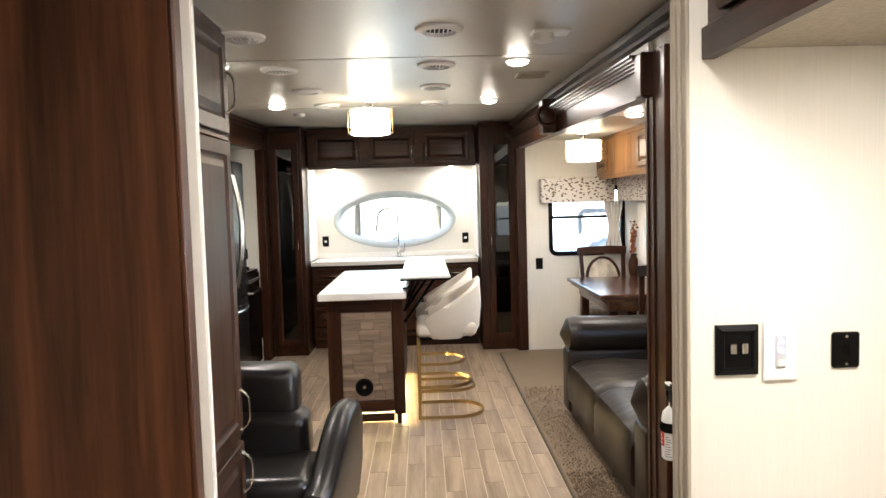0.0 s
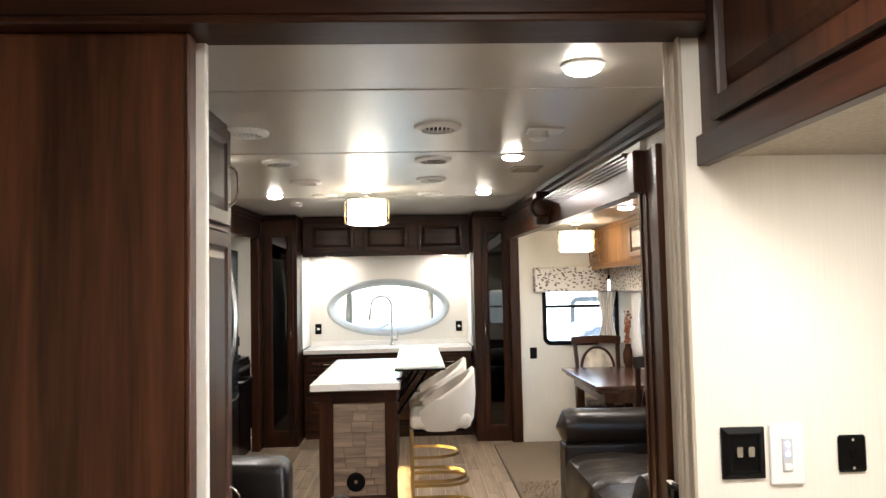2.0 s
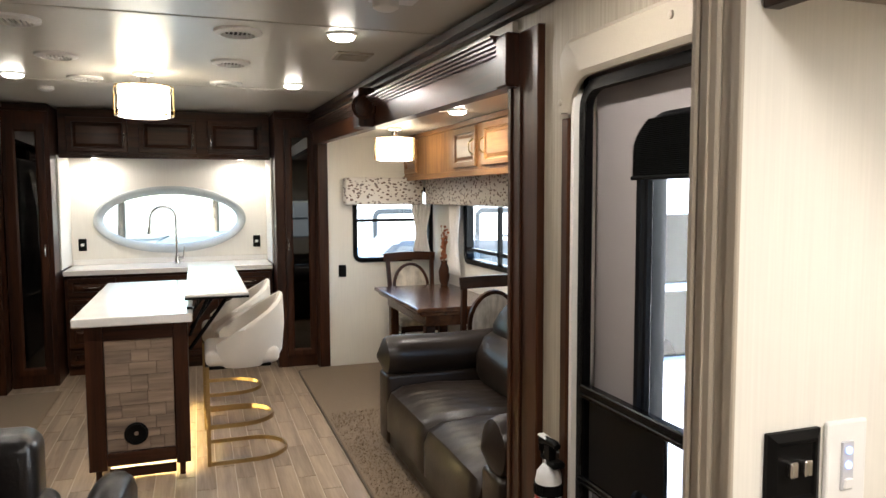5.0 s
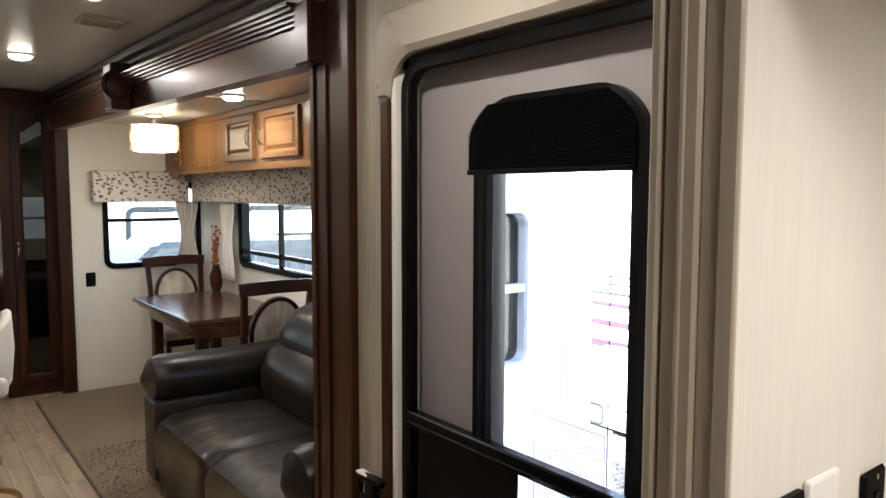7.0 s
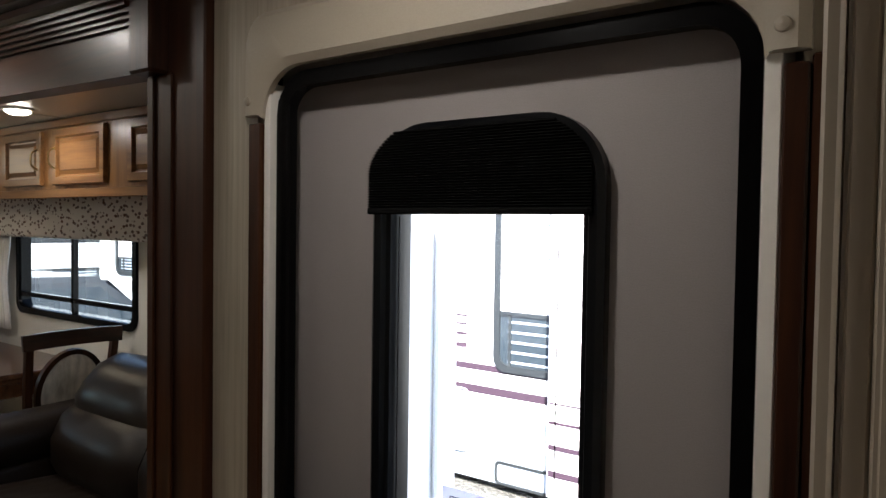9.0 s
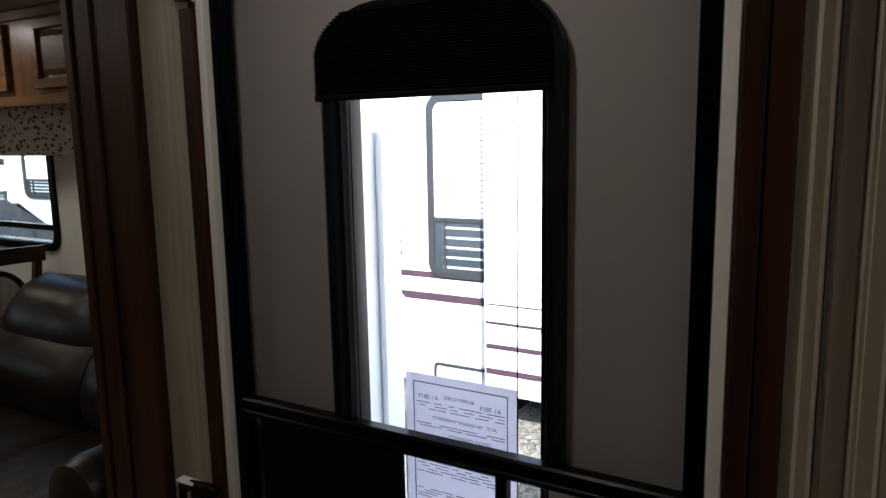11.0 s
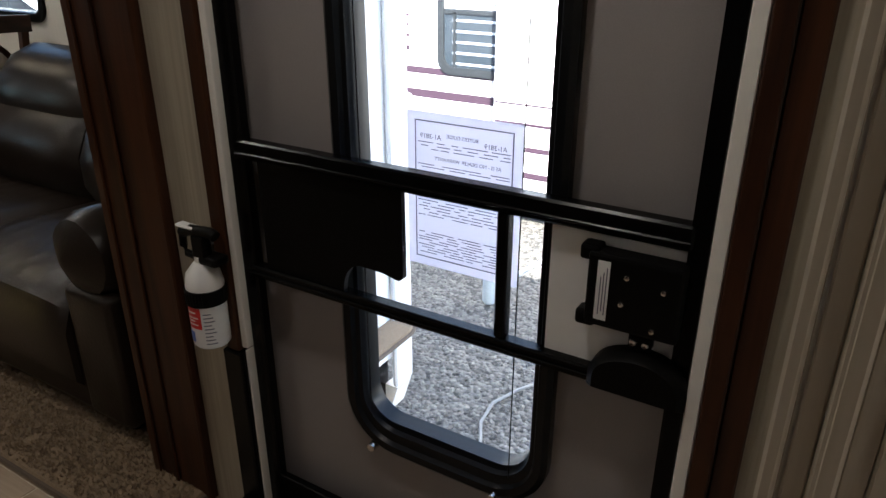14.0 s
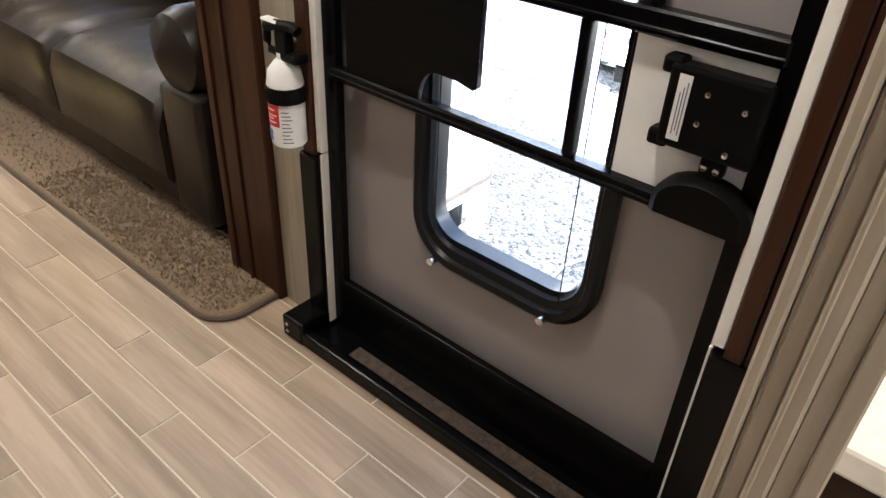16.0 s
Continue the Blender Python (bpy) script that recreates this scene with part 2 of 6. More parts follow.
BRASS = mat("antique_brass", (0.42, 0.3, 0.14), 0.28, 1.0, bump=0.05, vary=0.08)
CHROME = mat("brushed_nickel", (0.62, 0.6, 0.57), 0.25, 1.0, vary=0.03)
BLACK = mat("black_metal", (0.0025, 0.0025, 0.0028), 0.24, spec=0.12, bump=0.05, scale=(120, 120, 120), vary=0.15)
BLACK_PLASTIC = mat("black_plastic", (0.003, 0.0028, 0.0028), 0.45, spec=0.1, bump=0.08, vary=0.15)
DARK_RUBBER = mat("window_seal", (0.0035, 0.004, 0.005), 0.3, spec=0.22, bump=0.05, vary=0.15)
SHADE_CLOTH = mat("black_shade_cloth", (0.004, 0.004, 0.0042), 0.8, spec=0.08, bump=0.1, vary=0.15)
STEEL_DARK = mat("black_stainless", (0.07, 0.07, 0.075), 0.25, 0.9, bump=0.05, scale=(4, 4, 200), vary=0.06)
DOOR_SKIN = mat("grey_door_skin", (0.3, 0.27, 0.265), 0.7, bump=0.3, scale=(400, 400, 400), vary=0.05, vary_scale=5)
WHITE_PLASTIC = mat("white_plastic", (0.78, 0.77, 0.75), 0.35, vary=0.02)
PAPER = mat("lilac_white_paper", (0.78, 0.77, 0.84), 0.7, vary=0.02)
pn_ = PAPER.node_tree
tl_ = pn_.nodes.new("ShaderNodeBsdfTranslucent")
tl_.inputs[0].default_value = (0.78, 0.78, 0.86, 1)
mx_ = pn_.nodes.new("ShaderNodeMixShader")
mx_.inputs[0].default_value = 0.6
pn_.links.new(pn_.nodes["Principled BSDF"].outputs[0], mx_.inputs[1])
pn_.links.new(tl_.outputs[0], mx_.inputs[2])
pn_.links.new(mx_.outputs[0], pn_.nodes["Material Output"].inputs[0])
INK = mat("grey_ink", (0.12, 0.12, 0.16), 0.7)
RED = mat("red_label", (0.55, 0.02, 0.02), 0.4)
BLUE = mat("blue_label", (0.06, 0.16, 0.5), 0.4)
LENS = mat("lamp_lens", (0.9, 0.88, 0.82), 0.4, emit=(1.0, 0.92, 0.8), strength=28.0 * LAMP)
SHADE = mat("glowing_drum_shade", (0.85, 0.8, 0.7), 0.6, emit=(1.0, 0.88, 0.68), strength=PENDANT_GLOW)
LED = mat("warm_led_strip", (0.9, 0.8, 0.5), 0.5, emit=(1.0, 0.78, 0.36), strength=36.0 * LAMP)
PUSH_LIGHT = mat("blue_indicator", (0.2, 0.3, 0.8), 0.3, emit=(0.25, 0.4, 1.0), strength=2.0 * LAMP)
PVC = mat("padded_cream_vinyl", (0.36, 0.315, 0.25), 0.5, bump=0.2, scale=(250, 250, 250), vary=0.04)
RV_WHITE = mat("white_fibreglass", (0.8, 0.8, 0.8), 0.3, vary=0.02)
RV_GREY = mat("grey_blue_skirt", (0.38, 0.42, 0.48), 0.4, vary=0.05)
DARK_FRAME = mat("dark_window_frame", (0.022, 0.025, 0.028), 0.4, vary=0.1)
OVAL_SILVER = mat("silver_grey_frame", (0.42, 0.45, 0.45), 0.38, vary=0.06, bump=0.03)
MAROON = mat("maroon_stripe", (0.045, 0.026, 0.04), 0.4)
TYRE = mat("rubber", (0.02, 0.02, 0.02), 0.8, bump=0.2)
MIRROR = mat("smoked_mirror", (0.07, 0.068, 0.065), 0.03, 1.0)
LEAVES = mat("foliage", (0.06, 0.13, 0.035), 0.6, vary=0.4, vary_scale=2)
BARK = mat("bark", (0.1, 0.07, 0.05), 0.85, bump=0.6, vary=0.2)
CAR_DARK = mat("dark_car_paint", (0.03, 0.035, 0.045), 0.2, coat=0.6)
CAR_RED = mat("red_car_paint", (0.25, 0.03, 0.03), 0.2, coat=0.6)
CAR_SILVER = mat("silver_car_paint", (0.45, 0.46, 0.47), 0.25, coat=0.6)
CAR_GLASS = mat("car_glass", (0.03, 0.04, 0.05), 0.05)


def glass(name, tint, rough=0.0):
    m = bpy.data.materials.new(name)
    m.use_nodes = True
    nt = m.node_tree
    nt.nodes.remove(nt.nodes["Principled BSDF"])
    tr = nt.nodes.new("ShaderNodeBsdfTransparent")
    tr.inputs[0].default_value = (*tint, 1)
    gl = nt.nodes.new("ShaderNodeBsdfGlossy")
    gl.inputs["Roughness"].default_value = rough
    fr = nt.nodes.new("ShaderNodeFresnel")
    fr.inputs[0].default_value = 1.35
    mx = nt.nodes.new("ShaderNodeMixShader")
    nt.links.new(fr.outputs[0], mx.inputs[0])
    nt.links.new(tr.outputs[0], mx.inputs[1])
    nt.links.new(gl.outputs[0], mx.inputs[2])
    nt.links.new(mx.outputs[0], nt.nodes["Material Output"].inputs[0])
    return m


GLASS = glass("window_glass", (0.9, 0.94, 0.96))
TINTED = glass("tinted_glass", (0.32, 0.36, 0.38))
DEEP_TINT = glass("deep_tinted_glass", (0.4, 0.46, 0.44))


def pattern_fabric():
    """White fabric with small scattered brown and grey leaves."""
    m = mat("leaf_print_fabric", (0.7, 0.66, 0.62), 0.85, bump=0.3, scale=(350, 350, 350))
    nt = m.node_tree
    b = nt.nodes["Principled BSDF"]
    co = nt.nodes.new("ShaderNodeTexCoord")
    mp = nt.nodes.new("ShaderNodeMapping")
    mp.inputs["Scale"].default_value = (27, 27, 44)
    mp.inputs["Rotation"].default_value = (0.6, 0.7, 0.4)
    nt.links.new(co.outputs["Object"], mp.inputs[0])
    vo = nt.nodes.new("ShaderNodeTexVoronoi")
    vo.inputs["Scale"].default_value = 1.0
    nt.links.new(mp.outputs[0], vo.inputs[0])
    lt = nt.nodes.new("ShaderNodeMath")
    lt.operation = "LESS_THAN"
    lt.inputs[1].default_value = 0.36
    nt.links.new(vo.outputs["Distance"], lt.inputs[0])
    rp = nt.nodes.new("ShaderNodeValToRGB")
    rp.color_ramp.elements[0].color, rp.color_ramp.elements[1].color = (0.13, 0.055, 0.03, 1), (0.2, 0.18, 0.18, 1)
    nt.links.new(vo.outputs["Color"], rp.inputs[0])
    mx = nt.nodes.new("ShaderNodeMix")
    mx.data_type = "RGBA"
    mx.inputs[6].default_value = (0.7, 0.66, 0.62, 1)
    nt.links.new(lt.outputs[0], mx.inputs[0])
    nt.links.new(rp.outputs[0], mx.inputs[7])
    nt.links.new(mx.outputs[2], b.inputs["Base Color"])
    return m


VALANCE = pattern_fabric()


def plank_tile():
    """Wood-look ceramic plank, each a little different."""
    m = wood("wood_look_tile", (0.46, 0.35, 0.25), (0.25, 0.183, 0.127), "y", 0.36, coat=0.0)
    nt = m.node_tree
    b = nt.nodes["Principled BSDF"]
    inf = nt.nodes.new("ShaderNodeObjectInfo")
    rm = nt.nodes.new("ShaderNodeMapRange")
    rm.inputs[3].default_value, rm.inputs[4].default_value = 0.89, 1.09
    nt.links.new(inf.outputs["Random"], rm.inputs[0])
    sc = nt.nodes.new("ShaderNodeVectorMath")
    sc.operation = "SCALE"
    src = b.inputs["Base Color"].links[0].from_socket
    nt.links.new(src, sc.inputs[0])
    nt.links.new(rm.outputs[0], sc.inputs["Scale"])
    nt.links.new(sc.outputs[0], b.inputs["Base Color"])
    return m


TILE = plank_tile()
GROUT = mat("pale_grout", (0.62, 0.53, 0.41), 0.8, bump=0.3, vary=0.08)
CARPET = mat("tan_carpet", (0.2, 0.138, 0.082), 0.95, bump=0.8, scale=(420, 420, 420), vary=0.22, vary_scale=75, sheen=0.2)
CARPET_EDGE = mat("carpet_binding", (0.1, 0.075, 0.055), 0.9, bump=0.4)
STONE_TILE = wood("island_mosaic", (0.34, 0.25, 0.18), (0.14, 0.1, 0.075), "x", 0.5, coat=0.0)
CHAIR_FABRIC = mat("marbled_chair_fabric", (0.5, 0.45, 0.38), 0.8, bump=0.3, scale=(30, 30, 6), vary=0.4, vary_scale=9)
CURTAIN = mat("white_curtain", (0.75, 0.72, 0.69), 0.9, bump=0.2, vary=0.05)
DRIED = mat("rust_flowers", (0.3, 0.1, 0.04), 0.8, vary=0.4, vary_scale=30)


def gravel_mat():
    m = mat("grey_gravel", (0.3, 0.29, 0.27), 0.85)
    nt = m.node_tree
    b = nt.nodes["Principled BSDF"]
    co = nt.nodes.new("ShaderNodeTexCoord")
    vo = nt.nodes.new("ShaderNodeTexVoronoi")
    vo.inputs["Scale"].default_value = 38
    nt.links.new(co.outputs["Object"], vo.inputs[0])
    rp = nt.nodes.new("ShaderNodeValToRGB")
    rp.color_ramp.elements[0].color, rp.color_ramp.elements[1].color = (0.022, 0.02, 0.018, 1), (0.2, 0.188, 0.17, 1)
    nt.links.new(vo.outputs["Color"], rp.inputs[0])
    nt.links.new(rp.outputs[0], b.inputs["Base Color"])
    bp = nt.nodes.new("ShaderNodeBump")
    bp.inputs["Strength"].default_value, bp.inputs["Distance"].default_value = 1.0, 0.02
    bp.invert = True
    nt.links.new(vo.outputs["Distance"], bp.inputs["Height"])
    nt.links.new(bp.outputs[0], b.inputs["Normal"])
    return m


GRAVEL = gravel_mat()

# ---- large structure ----
LX, RX = -1.47, 1.08          # inner faces of the coach's side walls
BULK0, BULK1 = 1.95, 2.02    # bulkhead between bedroom and living room
FRONT = 8.62                  # inner face of the front wall
SL0, SL1, SLX, SLZ = 3.5, 7.64, 2.14, 2.1   # slide-out on the door side
OPL, OPR = -0.313, 0.634        # doorway in the bulkhead
BACK = -1.6

setting("floor", boxes((LX - 0.8, RX + 0.05, BACK, FRONT + 0.05, -0.12, -0.0025), (RX + 0.0501, SLX, SL0 + 0.021, SL1, -0.12, -0.0025)), GROUT, "pale grout bed under the plank tiles")
bm = bmesh.new()
for y0, y1 in ((BACK, BULK1), (BULK1, 2.95), (2.955, 4.19), (4.195, 6.31), (6.315, FRONT + 0.05)):
    vs = [bm.verts.new((x, y, cz(y) + dz)) for dz in (0, 0.06) for x, y in ((LX - 0.05, y0), (RX + 0.05, y0), (RX + 0.05, y1), (LX - 0.05, y1))]
    for f in ((0, 1, 2, 3), (7, 6, 5, 4), (0, 1, 5, 4), (1, 2, 6, 5), (2, 3, 7, 6), (3, 0, 4, 7)):
        bm.faces.new([vs[k] for k in f])
for y in (2.9525, 4.1925, 6.3125):
    box(bm, LX, RX, y - 0.012, y + 0.012, cz(y) - 0.003, cz(y) + 0.001)
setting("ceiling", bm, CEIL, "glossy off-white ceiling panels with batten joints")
setting("roof", boxes((LX - 0.1, RX + 0.1, BACK - 0.1, FRONT + 0.1, 2.42, 2.5)), RV_WHITE)

# side walls, left: closed up to the left slide, which holds the kitchen wall
setting("wall_left", boxes((LX - 0.06, LX, BACK, 4.4, 0, 2.42), (LX - 0.06, LX, 7.62, FRONT, 0, 2.42), (LX - 0.06, LX, 4.4, 7.62, 2.09, 2.42)), CREAM, "cream wallboard")
setting("wall_left_slide", boxes((LX - 0.86, LX - 0.8, 4.3, 7.66, -0.1, 2.2), (LX - 0.8, LX - 0.06, 4.34, 4.4, 0, 2.09), (LX - 0.8, LX - 0.03, 7.6, 7.66, 0, 2.09)), CREAM, "cream wallboard of the kitchen slide-out")
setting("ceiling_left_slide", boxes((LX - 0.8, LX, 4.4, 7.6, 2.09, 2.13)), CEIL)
# right wall with the entry door's opening and the slide's opening
DY0, DY1, DZ1 = 2.165, 3.105, 1.905
setting("wall_right", boxes((RX, RX + 0.05, BACK, DY0 - 0.045, 0, 2.42), (RX, RX + 0.05, DY1 + 0.045, SL0 - 0.2, 0, 2.42),
                            (RX, RX + 0.05, DY0 - 0.045, DY1 + 0.045, DZ1 + 0.02, 2.42), (RX, RX + 0.05, SL0 - 0.2, SL1 + 0.2, SLZ, 2.42),
                            (RX, RX + 0.05, SL1 + 0.2, FRONT, 0, 2.42)), TAUPE, "taupe grained wallboard")
# slide-out shell: near end wall, far end wall with window, outer wall with windows
EW = (1.4, 2.12, 0.98, 1.62)       # far end window
OW = (5.42, 6.75, 1.03, 1.62)      # window over the dinette in the outer wall
NW = (1.3, 1.872, 0.94, 1.512)      # window in the near end wall, seen from outside


def plate(bm, m, a0, a1, z0, z1, hole, thick):
    """A wall panel with one window opening through it."""
    h0, h1, k0, k1 = hole
    o = [(a0, z0), (a1, z0), (a1, z1), (a0, z1)]
    h = [(h0, k0), (h1, k0), (h1, k1), (h0, k1)]
    loops(bm, ((o, 0), (h, 0), (h, -thick), (o, -thick)), m)


bm = bmesh.new()
plate(bm, on("S", 0, SL1, 0), RX, SLX, 0, SLZ, EW, 0.05)
setting("wall_slide_end", bm, CREAM, "cream wallboard")
bm = bmesh.new()
plate(bm, on("E", SLX + 0.03, 0, 0), SL0 - 0.05, SL1 + 0.05, -0.1, 2.2, OW, 0.03)
setting("wall_slide_side", bm, CREAM, "cream wallboard")
bm = bmesh.new()
plate(bm, on("S", 0, SL0 - 0.02, 0), RX + 0.06, SLX, 0, SLZ, NW, 0.04)
setting("wall_slide_near", bm, CREAM)
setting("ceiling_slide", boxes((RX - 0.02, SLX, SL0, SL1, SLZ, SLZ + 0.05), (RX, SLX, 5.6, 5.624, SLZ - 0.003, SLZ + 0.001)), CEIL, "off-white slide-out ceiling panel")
# white outer skin of the slide
bm = bmesh.new()
plate(bm, on("S", 0, SL0 - 0.06, 0), RX + 0.14, SLX + 0.055, -0.15, 2.25, NW, 0.038)
plate(bm, on("E", SLX + 0.055, 0, 0), SL0 - 0.02, SL1 + 0.1, -0.15, 2.25, OW, 0.021)
setting("slide_outer_skin", bm, RV_WHITE, "white fibreglass outside of the slide-out", )
bm = boxes((SLX - 0.06, SLX + 0.06, SL0 - 0.085, SL0 - 0.061, -0.29, 2.27), bev=0.008)
foot = [bm.verts.new((x, y, z)) for x in (SLX - 0.05, SLX + 0.05) for y, z in ((SL0 - 0.08, -0.295), (SL0 - 0.02, -0.295), (SL0 + 0.03, -0.4), (SL0 - 0.04, -0.42))]
for f in ((0, 1, 2, 3), (7, 6, 5, 4), (0, 1, 5, 4), (1, 2, 6, 5), (2, 3, 7, 6), (3, 0, 4, 7)):
    bm.faces.new([foot[k] for k in f])
setting("slide_corner_trim", bm, RV_WHITE, "white corner trim of the slide-out with a slanted foot")
# black block: the shadow below the slide-out is put into its colour
setting("slide_underside_shade", boxes((RX + 0.14, SLX - 0.03, SL0 - 0.02, SL1, -0.6, -0.021)), BLACK)
# front wall with the oval window
OX, OZ, OA, OB = -0.19, 1.345, 0.66, 0.292
outer = []
loop = ellipse(OA, OB, 64)
FX0, FX1, FZ0, FZ1 = -1.2, 0.82, 0.85, 2.3
for px, pz in loop:
    ux = (FX1 - OX if px > 0 else OX - FX0) / max(abs(px), 1e-6)
    uz = (FZ1 - OZ if pz > 0 else OZ - FZ0) / max(abs(pz), 1e-6)
    outer.append((px * min(ux, uz), pz * min(ux, uz)))
bm = bmesh.new()
loops(bm, ((outer, 0), (loop, 0), (loop, -0.06), (outer, -0.06)), on("S", OX, FRONT, OZ))
box(bm, LX, FX0 + 0.02, FRONT + 0.003, FRONT + 0.06, 0, 2.42)
box(bm, FX1 - 0.02, RX, FRONT + 0.003, FRONT + 0.06, 0, 2.42)
box(bm, FX0, FX1, FRONT + 0.003, FRONT + 0.06, 0, 0.86)
box(bm, FX0, FX1, FRONT + 0.003, FRONT + 0.06, 2.28, 2.42)
for sx in (-1, 1):
    for cx0, cx1, c0, c1 in ((0.62, 1.02, 0.9, 1.02), (0.62, 1.02, 1.7, 2.29)):
        box(bm, OX + sx * cx0 if sx > 0 else OX - cx1, OX + cx1 if sx > 0 else OX - cx0, FRONT + 0.003, FRONT + 0.058, c0, c1)
setting("wall_front", bm, CREAM, "cream wallboard behind the sink")
# bulkhead: right part, header, left part
setting("wall_bulkhead", boxes((OPR + 0.004, RX, BULK0, BULK1, 0, 2.25), (LX, OPL - 0.03, BULK0 + 0.03, BULK1, 0, 2.25), (OPL - 0.03, OPR + 0.02, BULK0 + 0.03, BULK1, 2.056, 2.25)), CREAM, "pale cream wallboard with a fine vertical grain")
setting("wall_back", boxes((LX, RX, BACK - 0.06, BACK, 0, 2.3)), CREAM)

# jamb of the doorway: stepped grey-cream moulding
bm = bmesh.new()
box(bm, OPR - 0.004, OPR + 0.0035, BULK0 - 0.006, BULK0 + 0.012, 0, 2.055, 0.002)
box(bm, OPR, OPR + 0.0038, BULK0 + 0.0125, BULK0 + 0.03, 0, 2.055, 0.001)
box(bm, OPR - 0.005, OPR + 0.0036, BULK0 + 0.0305, BULK0 + 0.05, 0, 2.055, 0.003)
box(bm, OPR - 0.008, OPR - 0.0045, BULK0 + 0.044, BULK0 + 0.0485, 0, 2.055, 0.001)
box(bm, OPR - 0.002, OPR + 0.0034, BULK0 + 0.0505, BULK1 - 0.003, 0, 2.055, 0.002)
box(bm, OPR - 0.003, OPR + 0.05, BULK1 + 0.001, BULK1 + 0.014, 0, 2.1, 0.003)
setting("door_jamb_trim_1", bm, TRIM, "stepped grey-beige jamb moulding")
bm = bmesh.new()
box(bm, OPL - 0.03, OPL, BULK0 - 0.002, BULK1 + 0.01, 0, 2.055, 0.004)
box(bm, OPL - 0.012, OPL + 0.024, BULK0 + 0.012, BULK0 + 0.03, 0, 2.055, 0.003)
setting("door_jamb_trim_2", bm, WHITE_TRIM, "pale jamb strip")

# header valance that hides the sliding door's track
head = thing("door_track_valance", "dark wood valance box over the sliding door opening", "valance", kind="structure")
part("fascia", boxes((LX, OPR + 0.053, BULK0 - 0.09, BULK0 - 0.068, 2.053, 2.25), bev=0.003), WOOD_X, head)
part("lip", boxes((LX, OPR + 0.053, BULK0 - 0.094, BULK0 + 0.028, 2.037, 2.052), bev=0.003), WOOD_X, head)
# sliding door slab
slab = thing("sliding_door", "dark walnut-look sliding door, slid open beside the doorway", "door", kind="structure")
part("slab", boxes((-1.16, OPL + 0.002, BULK0 - 0.05, BULK0 - 0.012, 0.01, 2.036), bev=0.002), PANEL_WOOD, slab)
part("edge_strip", boxes((OPL + 0.003, OPL + 0.012, BULK0 - 0.052, BULK0 - 0.01, 0.01, 2.036), bev=0.004, seg=2), PANEL_WOOD, slab)


# ---- slide-out surround: posts, fascia, crown ----
sur = thing("slide_surround", "dark stained wood surround of the slide-out with crown moulding", "trim", kind="structure")
part("post", boxes((RX - 0.024, RX + 0.08, SL0 - 0.199, SL0 + 0.02, 0, 2.1), bev=0.004), WOOD_Z, sur)
for a, b in ((-0.085, -0.072), (-0.012, 0.014)):
    part("bead", boxes((RX - 0.031, RX - 0.0245, SL0 + a, SL0 + b, 0, 1.924), bev=0.0025), WOOD_Z, sur)
part("post_block", boxes((RX - 0.07, RX - 0.004, SL0 - 0.06, SL0 + 0.03, 1.925, 2.1), bev=0.006), WOOD_Z, sur)
part("post", boxes((RX - 0.02, RX + 0.07, SL1 - 0.03, SL1 + 0.16, 0, 2.1), bev=0.004), WOOD_Z, sur)
FA0, FA1 = SL0 + 0.031, 7.78


def rail(bm, x0, x1, za, zb, y0=FA0, y1=FA1):
    """A strip along the coach that follows the rising ceiling."""
    vs = []
    for y in (y0, y1):
        d = 0.022 * (y - 3.5)
        vs += [bm.verts.new(p) for p in ((x0, y, za + d), (x1, y, za + d), (x1, y, zb + d), (x0, y, zb + d))]
    for f in ((0, 1, 2, 3), (7, 6, 5, 4), (0, 1, 5, 4), (1, 2, 6, 5), (2, 3, 7, 6), (3, 0, 4, 7)):
        bm.faces.new([vs[k] for k in f])


bm = bmesh.new()
rail(bm, RX - 0.03, RX + 0.04, 1.935, 2.1)
part("fascia", bm, WOOD_Y, sur)
bm = bmesh.new()
for k in range(5):
    rail(bm, RX - 0.042 - 0.012 * k, RX - 0.005, 2.05 + 0.011 * k, 2.0605 + 0.011 * k)
part("crown", bm, WOOD_Y, sur)
bm = bmesh.new()
rail(bm, RX - 0.075, RX - 0.002, 2.178, 2.198, 2.12, FA1)
rail(bm, RX - 0.055, RX - 0.002, 2.198, 2.224, 2.12, FA1)
rail(bm, RX - 0.035, RX - 0.002, 2.158, 2.178, 2.12, FA1)
part("ceiling_cove", bm, WOOD_Y, sur)
med = thing("medallion_block", "dark wood corner block with a round carved medallion", "trim")
part("block", boxes((RX - 0.13, RX - 0.032, 5.4, 5.56, 1.97, 2.2), bev=0.012, seg=2), WOOD_Z, med)
bm = bmesh.new()
lathe(bm, ((0.07, 0), (0.075, 0.012), (0.062, 0.02), (0.052, 0.012), (0.04, 0.014), (0.0, 0.02)), 28, (RX - 0.1, 5.399, 2.085), Matrix.Rotation(radians(90), 4, "X"))
part("medallion", bm, WOOD_Y, med, smooth=True)
# left slide soffit
sof = thing("slide_surround_left", "dark wood soffit and post of the kitchen slide-out", "trim", kind="structure")
bm = bmesh.new()
rail(bm, LX - 0.02, LX + 0.035, 1.99, 2.225, 3.32, 7.78)
part("fascia", bm, WOOD_Y, sof)
bm = bmesh.new()
rail(bm, LX + 0.036, LX + 0.075, 2.185, 2.22, 3.32, 7.78)
rail(bm, LX + 0.036, LX + 0.055, 2.155, 2.184, 3.32, 7.78)
part("crown", bm, WOOD_Y, sof)
part("post", boxes((LX - 0.025, LX + 0.05, 7.61, 7.79, 0, 2.09), bev=0.004), WOOD_Z, sof)

